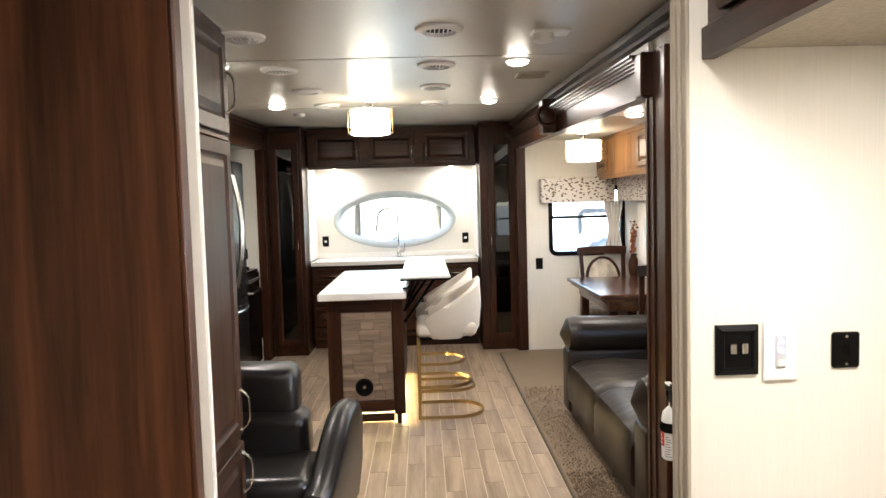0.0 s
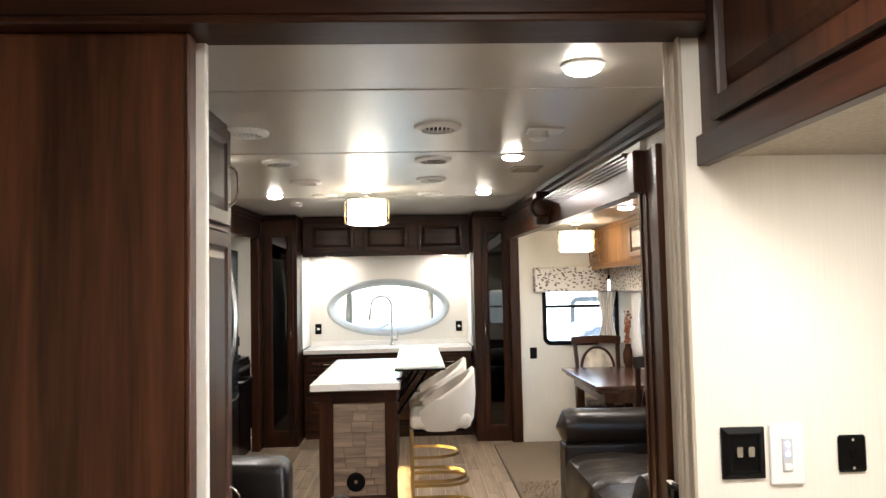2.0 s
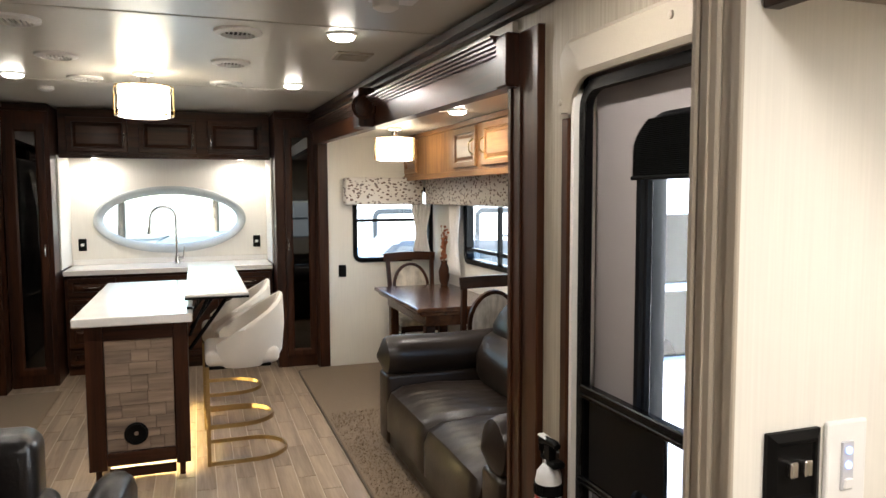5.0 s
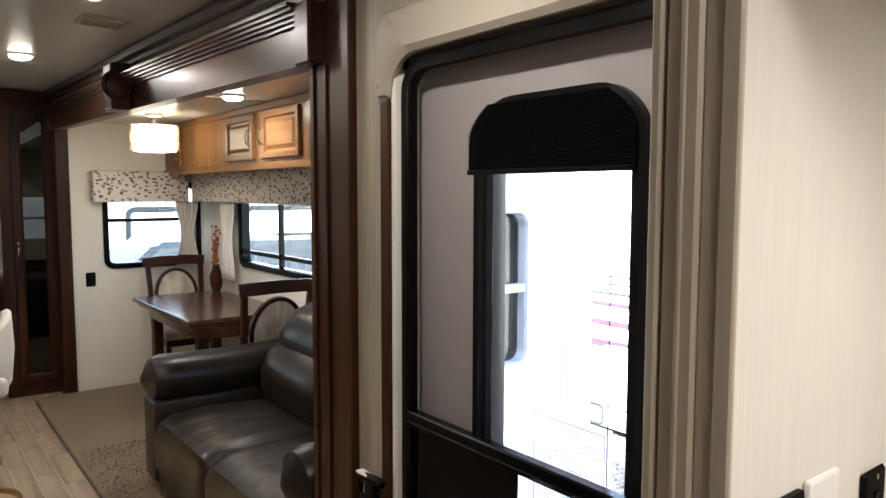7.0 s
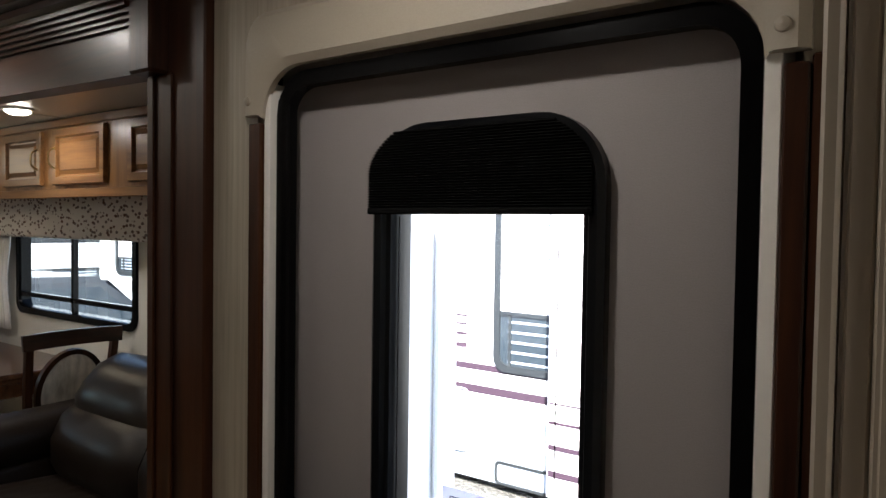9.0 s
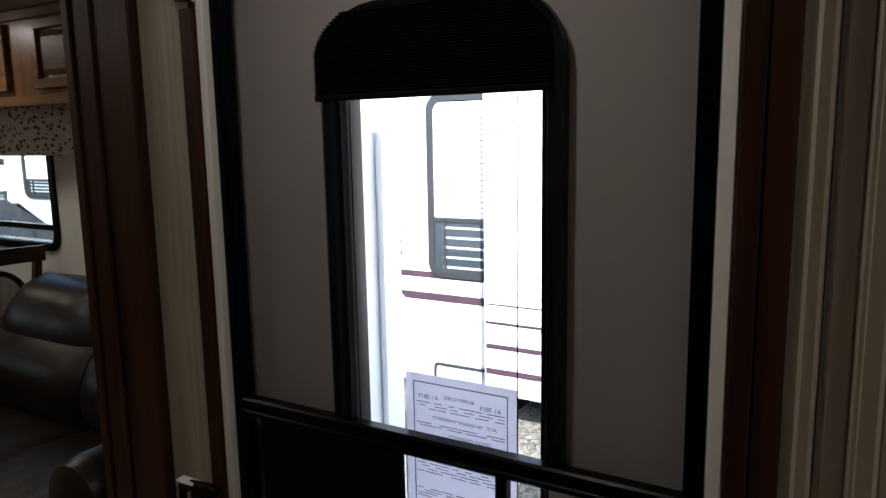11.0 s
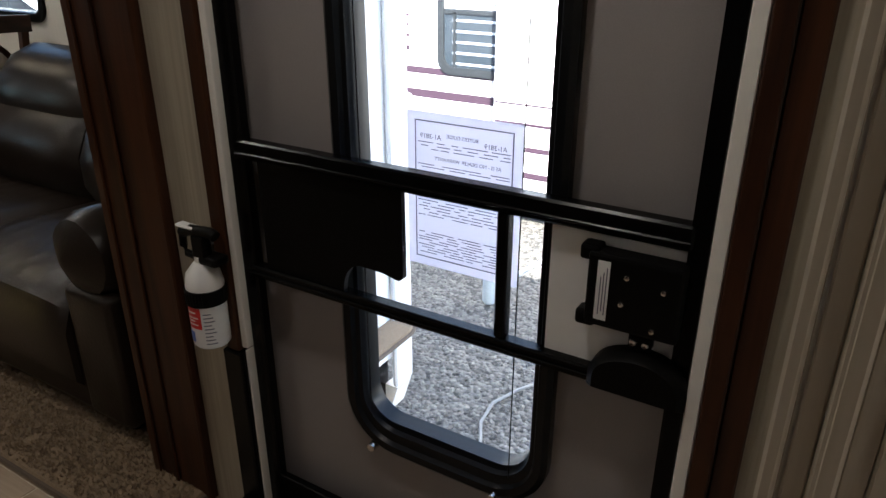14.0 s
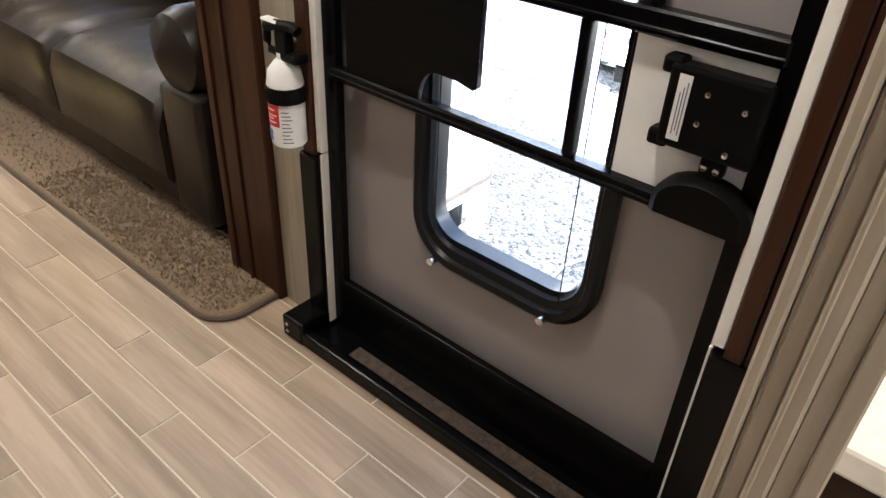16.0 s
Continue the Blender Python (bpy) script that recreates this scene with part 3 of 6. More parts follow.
# ---- doors, handles, knobs ----
def pull(parent, m, length=0.12, material=None):
    """Bow handle; m takes local x to the bow's length and z outward."""
    bm = bmesh.new()
    pts = []
    for k in range(11):
        a = -1 + 2 * k / 10
        pts.append(m @ Vector((a * length / 2, 0, 0.004 + 0.03 * (1 - a ** 4))))
    sweep(bm, pts, 0.005, 8)
    for s in (-1, 1):
        rod(bm, m @ Vector((s * length / 2, 0, -0.002)), m @ Vector((s * length / 2, 0, 0.008)), 0.008, 0.006)
    return part("handle", bm, material or CHROME, parent, "brushed metal bow handle", smooth=True)


def panel(parent, face, x, y, z, w, h, steps=RAISED, material=None, name="door"):
    bm = bmesh.new()
    ringpanel(bm, w, h, steps, on(face, x, y, z))
    return part(name, bm, material or WOOD_Z, parent)


UP = Matrix.Rotation(radians(90), 4, "Z")

# ---- bedroom: upper cabinet, dresser ----
uc = thing("overhead_cabinet", "dark wood overhead cabinet along the bedroom wall", "cabinet")
part("body", boxes((0.672, RX - 0.002, 0.1, BULK0 - 0.004, 1.84, 2.165), bev=0.002), WOOD_Y, uc)
part("bottom_rail", boxes((0.66, 0.685, 0.1, BULK0 - 0.004, 1.78, 1.839), bev=0.002), WOOD_Y, uc)
# taupe instead of wood: the wall's reflection is put into the board's colour
part("underside", boxes((0.686, RX - 0.002, 0.1, BULK0 - 0.004, 1.80, 1.815)), TAUPE, uc, "underside board, the pale wall's reflection put into its taupe colour")
for yc in (1.58, 0.86):
    d = panel(uc, "W", 0.672, yc, 2.0, 0.56, 0.3, SMALL)
    pull(d, on("W", 0.652, yc - 0.22, 1.95) @ UP, 0.1)
dl = thing("downlight", "small round lit under-cabinet light", "light")
bm = bmesh.new()
lathe(bm, ((0.035, 0), (0.035, -0.01), (0.028, -0.014), (0.0, -0.014)), 20, (0.9, 1.45, 1.8))
part("lens", bm, LENS, dl)
dr = thing("dresser", "dark wood dresser with a speckled white top", "dresser")
part("body", boxes((0.74, RX - 0.002, -0.2, BULK0 - 0.004, 0.0, 0.735), bev=0.002), WOOD_Y, dr)
for yc in (1.6, 0.95, 0.3):
    for zc in (0.2, 0.44, 0.64):
        dd = panel(dr, "W", 0.74, yc, zc, 0.6, 0.2 if zc < 0.6 else 0.15, SMALL, WOOD_Y, "drawer")
        pull(dd, on("W", 0.72, yc, zc))
part("top", boxes((0.71, RX - 0.002, -0.2, BULK0 - 0.003, 0.736, 0.775), bev=0.006, seg=2), DRESS_TOP, dr, "speckled white solid-surface top")

# switches on the bulkhead
sw = thing("light_switch", "black double rocker switch plate on the cream wall", "switch")
bm = bmesh.new()
ringpanel(bm, 0.083, 0.097, ((0, 0), (0, 0.006), (0.01, 0.012), (0.014, 0.012), (0.016, 0.009)), on("S", 0.727, BULK0 - 0.001, 1.227))
part("plate", bm, BLACK_PLASTIC, sw)
for dx in (-0.012, 0.01):
    part("rocker", boxes((0.727 + dx - 0.006, 0.727 + dx + 0.006, BULK0 - 0.022, BULK0 - 0.009, 1.222, 1.242), bev=0.002), CHROME, sw)
kp = thing("lighting_keypad", "white wall keypad with small blue indicator buttons", "switch")
part("plate", boxes((0.778, 0.845, BULK0 - 0.009, BULK0 - 0.001, 1.165, 1.281), bev=0.004, seg=2), WHITE_PLASTIC, kp)
part("insert", boxes((0.8, 0.821, BULK0 - 0.012, BULK0 - 0.008, 1.19, 1.255), bev=0.002), mat("grey_button", (0.5, 0.5, 0.52), 0.4), kp)
for zc in (1.243, 1.224):
    bm = bmesh.new()
    lathe(bm, ((0.005, 0), (0.005, 0.002), (0.0, 0.003)), 14, (0.8105, BULK0 - 0.012, zc), Matrix.Rotation(radians(90), 4, "X"))
    part("button", bm, PUSH_LIGHT, kp)
part("button", boxes((0.803, 0.818, BULK0 - 0.015, BULK0 - 0.011, 1.193, 1.207), bev=0.002), WHITE_PLASTIC, kp)
ob_ = thing("wall_outlet", "small black wall plate on the cream wall", "outlet")
part("plate", boxes((0.913, 0.968, BULK0 - 0.008, BULK0 - 0.001, 1.185, 1.255), bev=0.004), BLACK_PLASTIC, ob_)
part("socket", boxes((0.935, 0.947, BULK0 - 0.01, BULK0 - 0.007, 1.21, 1.23), bev=0.001), BLACK, ob_)
for zc in (1.193, 1.247):
    bm = bmesh.new()
    lathe(bm, ((0.003, 0), (0.003, 0.001), (0, 0.0015)), 10, (0.9405, BULK0 - 0.0085, zc), Matrix.Rotation(radians(90), 4, "X"))
    part("screw", bm, CHROME, ob_)

# ---- closet beside the doorway ----
CLX, CLY = -0.6, 3.32
cl = thing("tall_closet", "tall dark wood closet with raised-panel doors and bow handles", "cabinet")
part("body", boxes((LX + 0.002, CLX, BULK1 + 0.003, CLY, 0.0, 2.195), bev=0.003), WOOD_Z, cl)
for zc, h in ((1.98, 0.36), (1.22, 1.1), (0.38, 0.52)):
    for yc in (2.36, 2.985):
        d = panel(cl, "E", CLX + 0.001, yc, zc, 0.6, h, RAISED)
        if yc > 2.5:
            hz = zc - 0.03 if h < 0.5 else zc - h / 2 + 0.1 if h > 1 else zc + 0.15
            pull(d, on("E", CLX + 0.022, yc + 0.265, hz) @ UP, 0.15)
part("rail", boxes((CLX - 0.001, CLX + 0.012, BULK1 + 0.004, CLY - 0.002, 1.775, 1.79), bev=0.003), WOOD_Y, cl)

# ---- front kitchen: pantries, uppers, counter ----
PF = 7.8
for px0, px1, sx in ((LX + 0.052, -1.075, 1), (0.712, RX - 0.004 + 0.07, -1)):
    pa = thing("pantry", "tall dark wood pantry with a narrow mirrored door", "cabinet", "pantries beside the sink")
    part("body", boxes((px0, px1, PF, FRONT - 0.002, 0, 2.315), bev=0.003), WOOD_Z, pa)
    w = px1 - px0
    dw, dh, cx = 0.27, 2.05, (px0 + px1) / 2
    bm = bmesh.new()
    loops(bm, [([(-a, -b), (a, -b), (a, b), (-a, b)], t) for a, b, t in ((dw / 2, dh / 2, 0.0), (dw / 2, dh / 2, 0.02), (dw / 2 - 0.05, dh / 2 - 0.05, 0.02), (dw / 2 - 0.065, dh / 2 - 0.065, 0.006), (dw / 2 - 0.065, dh / 2 - 0.065, 0.0))], on("S", cx, PF - 0.001, 1.13))
    d = part("door", bm, WOOD_Z, pa)
    part("mirror", boxes((cx - dw / 2 + 0.063, cx + dw / 2 - 0.063, PF - 0.006, PF - 0.002, 1.13 - dh / 2 + 0.063, 1.13 + dh / 2 - 0.063)), MIRROR, d, "dark smoked mirror panel")
    pull(d, on("S", cx + sx * (dw / 2 - 0.02), PF - 0.02, 1.13) @ UP, 0.09)
    side = px1 if sx > 0 else px0
    part("side_panel", boxes((side + 0.001 if sx > 0 else side - 0.012, side + 0.012 if sx > 0 else side - 0.001, PF + 0.25, FRONT - 0.003, 0.94, 1.92)), CREAM, pa, "cream side panel")
    part("crown", boxes((px0 - 0.002, px1 + 0.002, PF - 0.03, PF - 0.001, 2.255, 2.315), bev=0.008, seg=2), WOOD_X, pa)
KX0, KX1 = -1.06, 0.697
ku = thing("overhead_cabinet", "dark wood overhead cabinet with three raised-panel doors", "cabinet")
UF = 8.1
part("body", boxes((KX0, KX1, UF, FRONT - 0.003, 1.925, 2.325), bev=0.003), WOOD_X, ku)
for k, xc in enumerate((-0.755, -0.185, 0.39)):
    d = panel(ku, "S", xc, UF - 0.001, 2.1, 0.48, 0.3, SMALL, WOOD_X)
    pull(d, on("S", xc + (0.21, 0.21, -0.21)[k], UF - 0.02, 2.07) @ UP, 0.09)
part("light_rail", boxes((KX0, KX1, UF - 0.012, UF + 0.012, 1.9, 1.924), bev=0.004), WOOD_X, ku)
for xc in (-0.83, 0.45):
    ul = thing("under_cabinet_light", "small lit under-cabinet puck light", "light", "lights over the sink")
    bm = bmesh.new()
    lathe(bm, ((0.03, 0), (0.03, -0.006), (0.024, -0.01), (0, -0.01)), 18, (xc, 8.42, 1.924))
    part("lens", bm, LENS, ul)
CF = 8.06
sb = thing("sink_base_cabinet", "dark wood base cabinet with drawers and doors", "cabinet")
part("body", boxes((KX0 + 0.004, KX1 - 0.004, CF + 0.02, FRONT - 0.003, 0.09, 0.884), bev=0.002), WOOD_X, sb)
part("toe_kick", boxes((KX0 + 0.004, KX1 - 0.004, CF + 0.07, CF + 0.09, 0.0, 0.089)), WOOD_X, sb)
for xc, w in ((-0.84, 0.38), (-0.185, 0.86), (0.475, 0.38)):
    for zc, h in ((0.78, 0.16), (0.57, 0.2), (0.35, 0.2), (0.17, 0.13)) if w < 0.5 else ((0.78, 0.16), (0.4, 0.56)):
        d = panel(sb, "S", xc, CF + 0.019, zc, w, h, SMALL, WOOD_X, "drawer" if h < 0.3 else "door")
        pull(d, on("S", xc, CF, zc), 0.12)
kc = thing("countertop", "white quartz countertop along the front wall", "countertop")
part("slab", boxes((KX0 + 0.001, KX1 - 0.001, CF - 0.02, FRONT - 0.003, 0.886, 0.93), bev=0.006, seg=2), QUARTZ, kc)
part("backsplash_strip", boxes((KX0 + 0.001, KX1 - 0.001, FRONT - 0.02, FRONT - 0.004, 0.931, 0.98), bev=0.003), QUARTZ, kc)

# oval window
ov = thing("window_oval", "oval window with a silver-grey frame behind the sink", "window", kind="structure")
bm = bmesh.new()
E_ = lambda d: ellipse(OA + d, OB + d, 64)
loops(bm, ((E_(0.03), 0.0), (E_(0.028), 0.012), (E_(0.012), 0.016), (E_(-0.008), 0.008), (E_(-0.05), -0.04), (E_(-0.052), -0.05), (E_(-0.002), -0.055), (E_(-0.002), -0.01)), on("S", OX, FRONT - 0.001, OZ))
part("frame", bm, OVAL_SILVER, ov, smooth=True)
bm = bmesh.new()
disc_of(bm, ellipse(OA - 0.01, OB - 0.01, 48), -0.045, on("S", OX, FRONT, OZ))
pn = part("pane", bm, DEEP_TINT, ov, "deep-tinted oval pane")
pn.visible_shadow = False

# faucet
fa = thing("kitchen_faucet", "tall brushed-nickel gooseneck faucet with side lever", "faucet")
FXC, FYC = -0.15, 8.45
bm = bmesh.new()
lathe(bm, ((0.03, 0), (0.03, 0.006), (0.024, 0.012), (0.022, 0.07), (0.018, 0.08)), 20, (FXC, FYC, 0.931))
part("base", bm, CHROME, fa, smooth=True)
bm = bmesh.new()
pts = [(FXC, FYC, 1.0), (FXC, FYC, 1.3)] + [(FXC - 0.11 + 0.11 * math.cos(a), FYC - 0.05 * (1 - math.cos(a)), 1.36 + 0.11 * math.sin(a)) for a in np.linspace(0, math.pi, 12)] + [(FXC - 0.225, FYC - 0.1, 1.3)]
sweep(bm, pts, 0.011, 12)
part("spout", bm, CHROME, fa, smooth=True)
bm = bmesh.new()
rod(bm, (FXC - 0.224, FYC - 0.1, 1.3), (FXC - 0.235, FYC - 0.1, 1.22), 0.015, 0.019, 16)
part("spray_head", bm, CHROME, fa, smooth=True)
bm = bmesh.new()
rod(bm, (FXC + 0.02, FYC, 0.985), (FXC + 0.06, FYC, 0.985), 0.011)
rod(bm, (FXC + 0.055, FYC, 0.985), (FXC + 0.07, FYC, 1.09), 0.006)
part("lever", bm, CHROME, fa, smooth=True)
for xc in (-0.975, 0.6):
    o = thing("wall_outlet", "black wall outlet above the counter", "outlet", "outlets above the counter")
    part("plate", boxes((xc - 0.035, xc + 0.035, FRONT - 0.01, FRONT - 0.003, 1.06, 1.175), bev=0.004), BLACK_PLASTIC, o)
    part("socket", boxes((xc - 0.014, xc + 0.014, FRONT - 0.013, FRONT - 0.009, 1.105, 1.13), bev=0.002), WHITE_PLASTIC, o)

# ---- left slide: fridge, stove, entertainment wall ----
fr = thing("refrigerator", "black stainless french-door refrigerator with curved handles", "refrigerator")
FGX = LX - 0.03
part("body", boxes((FGX - 0.68, FGX - 0.03, 6.2, 7.0, 0.03, 1.93), bev=0.006), STEEL_DARK, fr)
for y0, y1, z0, z1 in ((6.21, 6.598, 0.75, 1.92), (6.602, 6.99, 0.75, 1.92), (6.21, 6.99, 0.06, 0.74)):
    d = part("door", boxes((FGX - 0.03, FGX + 0.04, y0, y1, z0, z1), bev=0.014, seg=3), STEEL_DARK, fr)
    if z1 > 1:
        hy = 6.57 if y0 < 6.5 else 6.63
        bm = bmesh.new()
        sweep(bm, [(FGX + 0.04 + 0.06 * (1 - (2 * k / 10 - 1) ** 2) + 0.004, hy, 0.85 + 0.95 * k / 10) for k in range(11)], 0.014, 10)
    else:
        bm = bmesh.new()
        sweep(bm, [(FGX + 0.044 + 0.05 * (1 - (2 * k / 10 - 1) ** 2), 6.27 + 0.66 * k / 10, 0.66) for k in range(11)], 0.014, 10)
    part("handle", bm, CHROME, d, "curved steel handle", smooth=True)
st = thing("range", "black gas range with chrome knobs beside the refrigerator", "stove")
part("body", boxes((FGX - 0.62, FGX + 0.01, 7.03, 7.57, 0.03, 0.9), bev=0.006), BLACK, st)
part("cooktop", boxes((FGX - 0.6, FGX, 7.04, 7.56, 0.901, 0.93), bev=0.006), BLACK, st)
for k in range(5):
    bm = bmesh.new()
    rod(bm, (FGX + 0.008, 7.1 + 0.095 * k, 0.84), (FGX + 0.04, 7.1 + 0.095 * k, 0.845), 0.018, 0.015, 14)
    part("knob", bm, CHROME, st, "chrome knob", smooth=True)
bm = bmesh.new()
sweep(bm, [(FGX + 0.01, 7.08, 0.74), (FGX + 0.05, 7.09, 0.74), (FGX + 0.05, 7.51, 0.74), (FGX + 0.01, 7.52, 0.74)], 0.01)
part("oven_handle", bm, CHROME, st, smooth=True)
part("oven_door", boxes((FGX + 0.011, FGX + 0.03, 7.06, 7.54, 0.25, 0.72), bev=0.005), BLACK, st)
part("grate", boxes(*[(FGX - 0.5, FGX - 0.06, 7.1 + 0.09 * k, 7.115 + 0.09 * k, 0.931, 0.955) for k in range(5)], bev=0.002), BLACK, st)
en = thing("entertainment_cabinet", "dark wood wall cabinet beside the refrigerator", "cabinet")
part("body", boxes((LX - 0.7, LX - 0.08, 4.42, 6.18, 0.0, 2.07), bev=0.003), WOOD_Z, en)
for yc in (4.7, 5.3, 5.9):
    for zc, h in ((0.45, 0.8), (1.75, 0.55)):
        panel(en, "E", LX - 0.079, yc, zc, 0.55, h, RAISED)
part("screen", boxes((LX - 0.078, LX - 0.05, 4.6, 5.9, 0.95, 1.42), bev=0.004), BLACK_PLASTIC, en, "black television screen")
o = thing("wall_outlet", "black wall outlet on the cream slide-out wall", "outlet")
part("plate", boxes((LX - 0.2, LX - 0.13, 7.592, 7.599, 1.02, 1.12), bev=0.004), BLACK_PLASTIC, o)

# ---- island ----
isl = thing("kitchen_island", "dark wood kitchen island with mosaic end panel and lit toe kick", "island")
IX0, IX1, IY0, IY1 = -0.55, -0.03, 5.43, 6.95
part("body", boxes((IX0 + 0.02, IX1 - 0.02, IY0 + 0.02, IY1, 0.1, 0.878)), WOOD_Z, isl)
for x0, x1 in ((IX0, IX0 + 0.09), (IX1 - 0.075, IX1)):
    part("stile", boxes((x0, x1, IY0, IY0 + 0.05, 0.075, 0.879), bev=0.003), WOOD_Z, isl)
part("rail", boxes((IX0 + 0.091, IX1 - 0.076, IY0, IY0 + 0.05, 0.79, 0.879), bev=0.003), WOOD_X, isl)
part("rail", boxes((IX0 + 0.091, IX1 - 0.076, IY0, IY0 + 0.05, 0.1, 0.17), bev=0.003), WOOD_X, isl)
part("foot_rail", boxes((IX0 + 0.1, IX1 - 0.08, IY0 + 0.025, IY0 + 0.06, 0.02, 0.075), bev=0.002), WOOD_X, isl)
part("foot", boxes((IX1 - 0.06, IX1 - 0.03, IY0 + 0.02, IY0 + 0.07, 0.0, 0.075), bev=0.002), WOOD_Z, isl)
part("foot", boxes((IX0 + 0.03, IX0 + 0.06, IY0 + 0.02, IY0 + 0.07, 0.0, 0.075), bev=0.002), WOOD_Z, isl)
part("foot", boxes((IX1 - 0.1, IX1 - 0.05, IY1 - 0.07, IY1 - 0.02, 0.0, 0.1), bev=0.002), WOOD_Z, isl)
part("foot", boxes((IX0 + 0.05, IX0 + 0.1, IY1 - 0.07, IY1 - 0.02, 0.0, 0.1), bev=0.002), WOOD_Z, isl)
rng = random.Random(4)
z = 0.172
while z < 0.785:
    h = rng.choice((0.045, 0.07, 0.07, 0.095))
    h = min(h, 0.788 - z)
    x = IX0 + 0.093
    while x < IX1 - 0.078:
        w = min(rng.uniform(0.07, 0.17), IX1 - 0.078 - x)
        if w > 0.012 and h > 0.01:
            part("mosaic_tile", boxes((x + 0.001, x + w - 0.001, IY0 + 0.012 + rng.uniform(0, 0.004), IY0 + 0.03, z + 0.001, z + h - 0.001), bev=0.0012), STONE_TILE, isl)
        x += w
    z += h
bm = bmesh.new()
lathe(bm, ((0.062, 0), (0.062, 0.014), (0.056, 0.02), (0.052, 0.012), (0.0, 0.006)), 28, (-0.31, IY0 + 0.02, 0.265), Matrix.Rotation(radians(90), 4, "X"))
part("vent_cap", bm, BLACK_PLASTIC, isl, "round black vent", smooth=True)
part("led_strip", boxes((IX0 + 0.06, IX1 - 0.05, IY0 + 0.075, IY0 + 0.085, 0.082, 0.09)), LED, isl)
part("led_strip", boxes((IX1 - 0.045, IX1 - 0.035, IY0 + 0.09, IY1 - 0.1, 0.085, 0.093)), LED, isl)
it = thing("island_countertop", "thick white quartz island top", "countertop")
part("slab", boxes((-0.6, 0.0, 5.36, 7.02, 0.88, 0.93), bev=0.008, seg=3), QUARTZ, it)
LZ = 1.035
lf = thing("raised_bar_leaf", "white raised bar leaf on a black metal bracket", "countertop")
part("leaf", boxes((-0.035, 0.3, 5.33, 7.0, LZ - 0.018, LZ), bev=0.004), QUARTZ, lf)
part("edge_frame", boxes((-0.037, 0.302, 5.328, 7.002, LZ - 0.03, LZ - 0.0185), bev=0.002), BLACK, lf)
for yc in (5.5, 6.2, 6.85):
    bm = bmesh.new()
    sweep(bm, [(0.03, yc, LZ - 0.032), (0.03, yc, LZ - 0.08), (0.0, yc, LZ - 0.1), (-0.03, yc, LZ - 0.1)], 0.009, 8)
    rod(bm, (0.2, yc, LZ - 0.032), (-0.02, yc, 0.7), 0.011)
    rod(bm, (0.09, yc, LZ - 0.032), (-0.02, yc, 0.78), 0.009)
    part("bracket", bm, BLACK, lf, "black metal bracket", smooth=True)


# ---- bar stools ----
def bar_stool():
    s = thing("bar_stool", "cream upholstered barrel bar stool on a brass cantilever base", "stool", "stools at the island")
    bm = bmesh.new()
    box(bm, -0.21, 0.21, -0.22, 0.22, 0.585, 0.68, 0.035, 4)
    part("seat", bm, BOUCLE, s, smooth=True)
    bm = bmesh.new()
    n = 26
    rows = []
    for i in range(n + 1):
        a = radians(-125 + 250 * i / n)
        c = abs(a) / radians(125)
        top = 0.985 - 0.27 * c ** 1.35
        out = []
        for r, zz in ((0.225, 0.57), (0.258, 0.63), (0.275, 0.8), (0.268, top - 0.015), (0.25, top), (0.228, top - 0.015), (0.222, 0.75), (0.215, 0.62), (0.21, 0.57)):
            out.append(bm.verts.new((r * math.cos(a) * 0.95, r * math.sin(a), min(zz, top))))
        rows.append(out)
    for p, q in zip(rows, rows[1:]):
        for j in range(len(p)):
            bm.faces.new((p[j], p[(j + 1) % len(p)], q[(j + 1) % len(q)], q[j]))
    bm.faces.new(rows[0])
    bm.faces.new(rows[-1][::-1])
    part("backrest", bm, BOUCLE, s, smooth=True)
    for zz, back in ((0.012, 0.25), (0.23, 0.17)):
        bm = bmesh.new()
        pts = [(-0.2, -0.2, zz), (back - 0.19, -0.2, zz)] + [(back - 0.19 + 0.2 * math.cos(a), 0.2 * math.sin(a), zz) for a in np.linspace(-math.pi / 2, math.pi / 2, 14)] + [(back - 0.19, 0.2, zz), (-0.2, 0.2, zz)]
        sweep(bm, pts, 0.01, flat=(0.012, 0.024))
        part("base_loop" if zz < 0.1 else "foot_rest", bm, BRASS, s)
    for yy in (-0.2, 0.2):
        part("leg", boxes((-0.212, -0.19, yy - 0.012, yy + 0.012, 0.0, 0.585), bev=0.002), BRASS, s)
    part("swivel_plate", boxes((-0.21, 0.16, -0.2, 0.2, 0.566, 0.583), bev=0.003), BLACK, s)
    return s


stool = bar_stool()
stool.matrix_basis = pose(0.27, 5.72, 0)
copy_thing(stool, pose(0.26, 6.42, 0))

# ---- seating ----
def cushion(bm, x0, x1, y0, y1, z0, z1, r=0.05, puff=0.0, nx=8, ny=8):
    """A rounded, slightly domed cushion."""
    n0 = len(bm.verts)
    box(bm, x0, x1, y0, y1, z0, z1, r, 4)


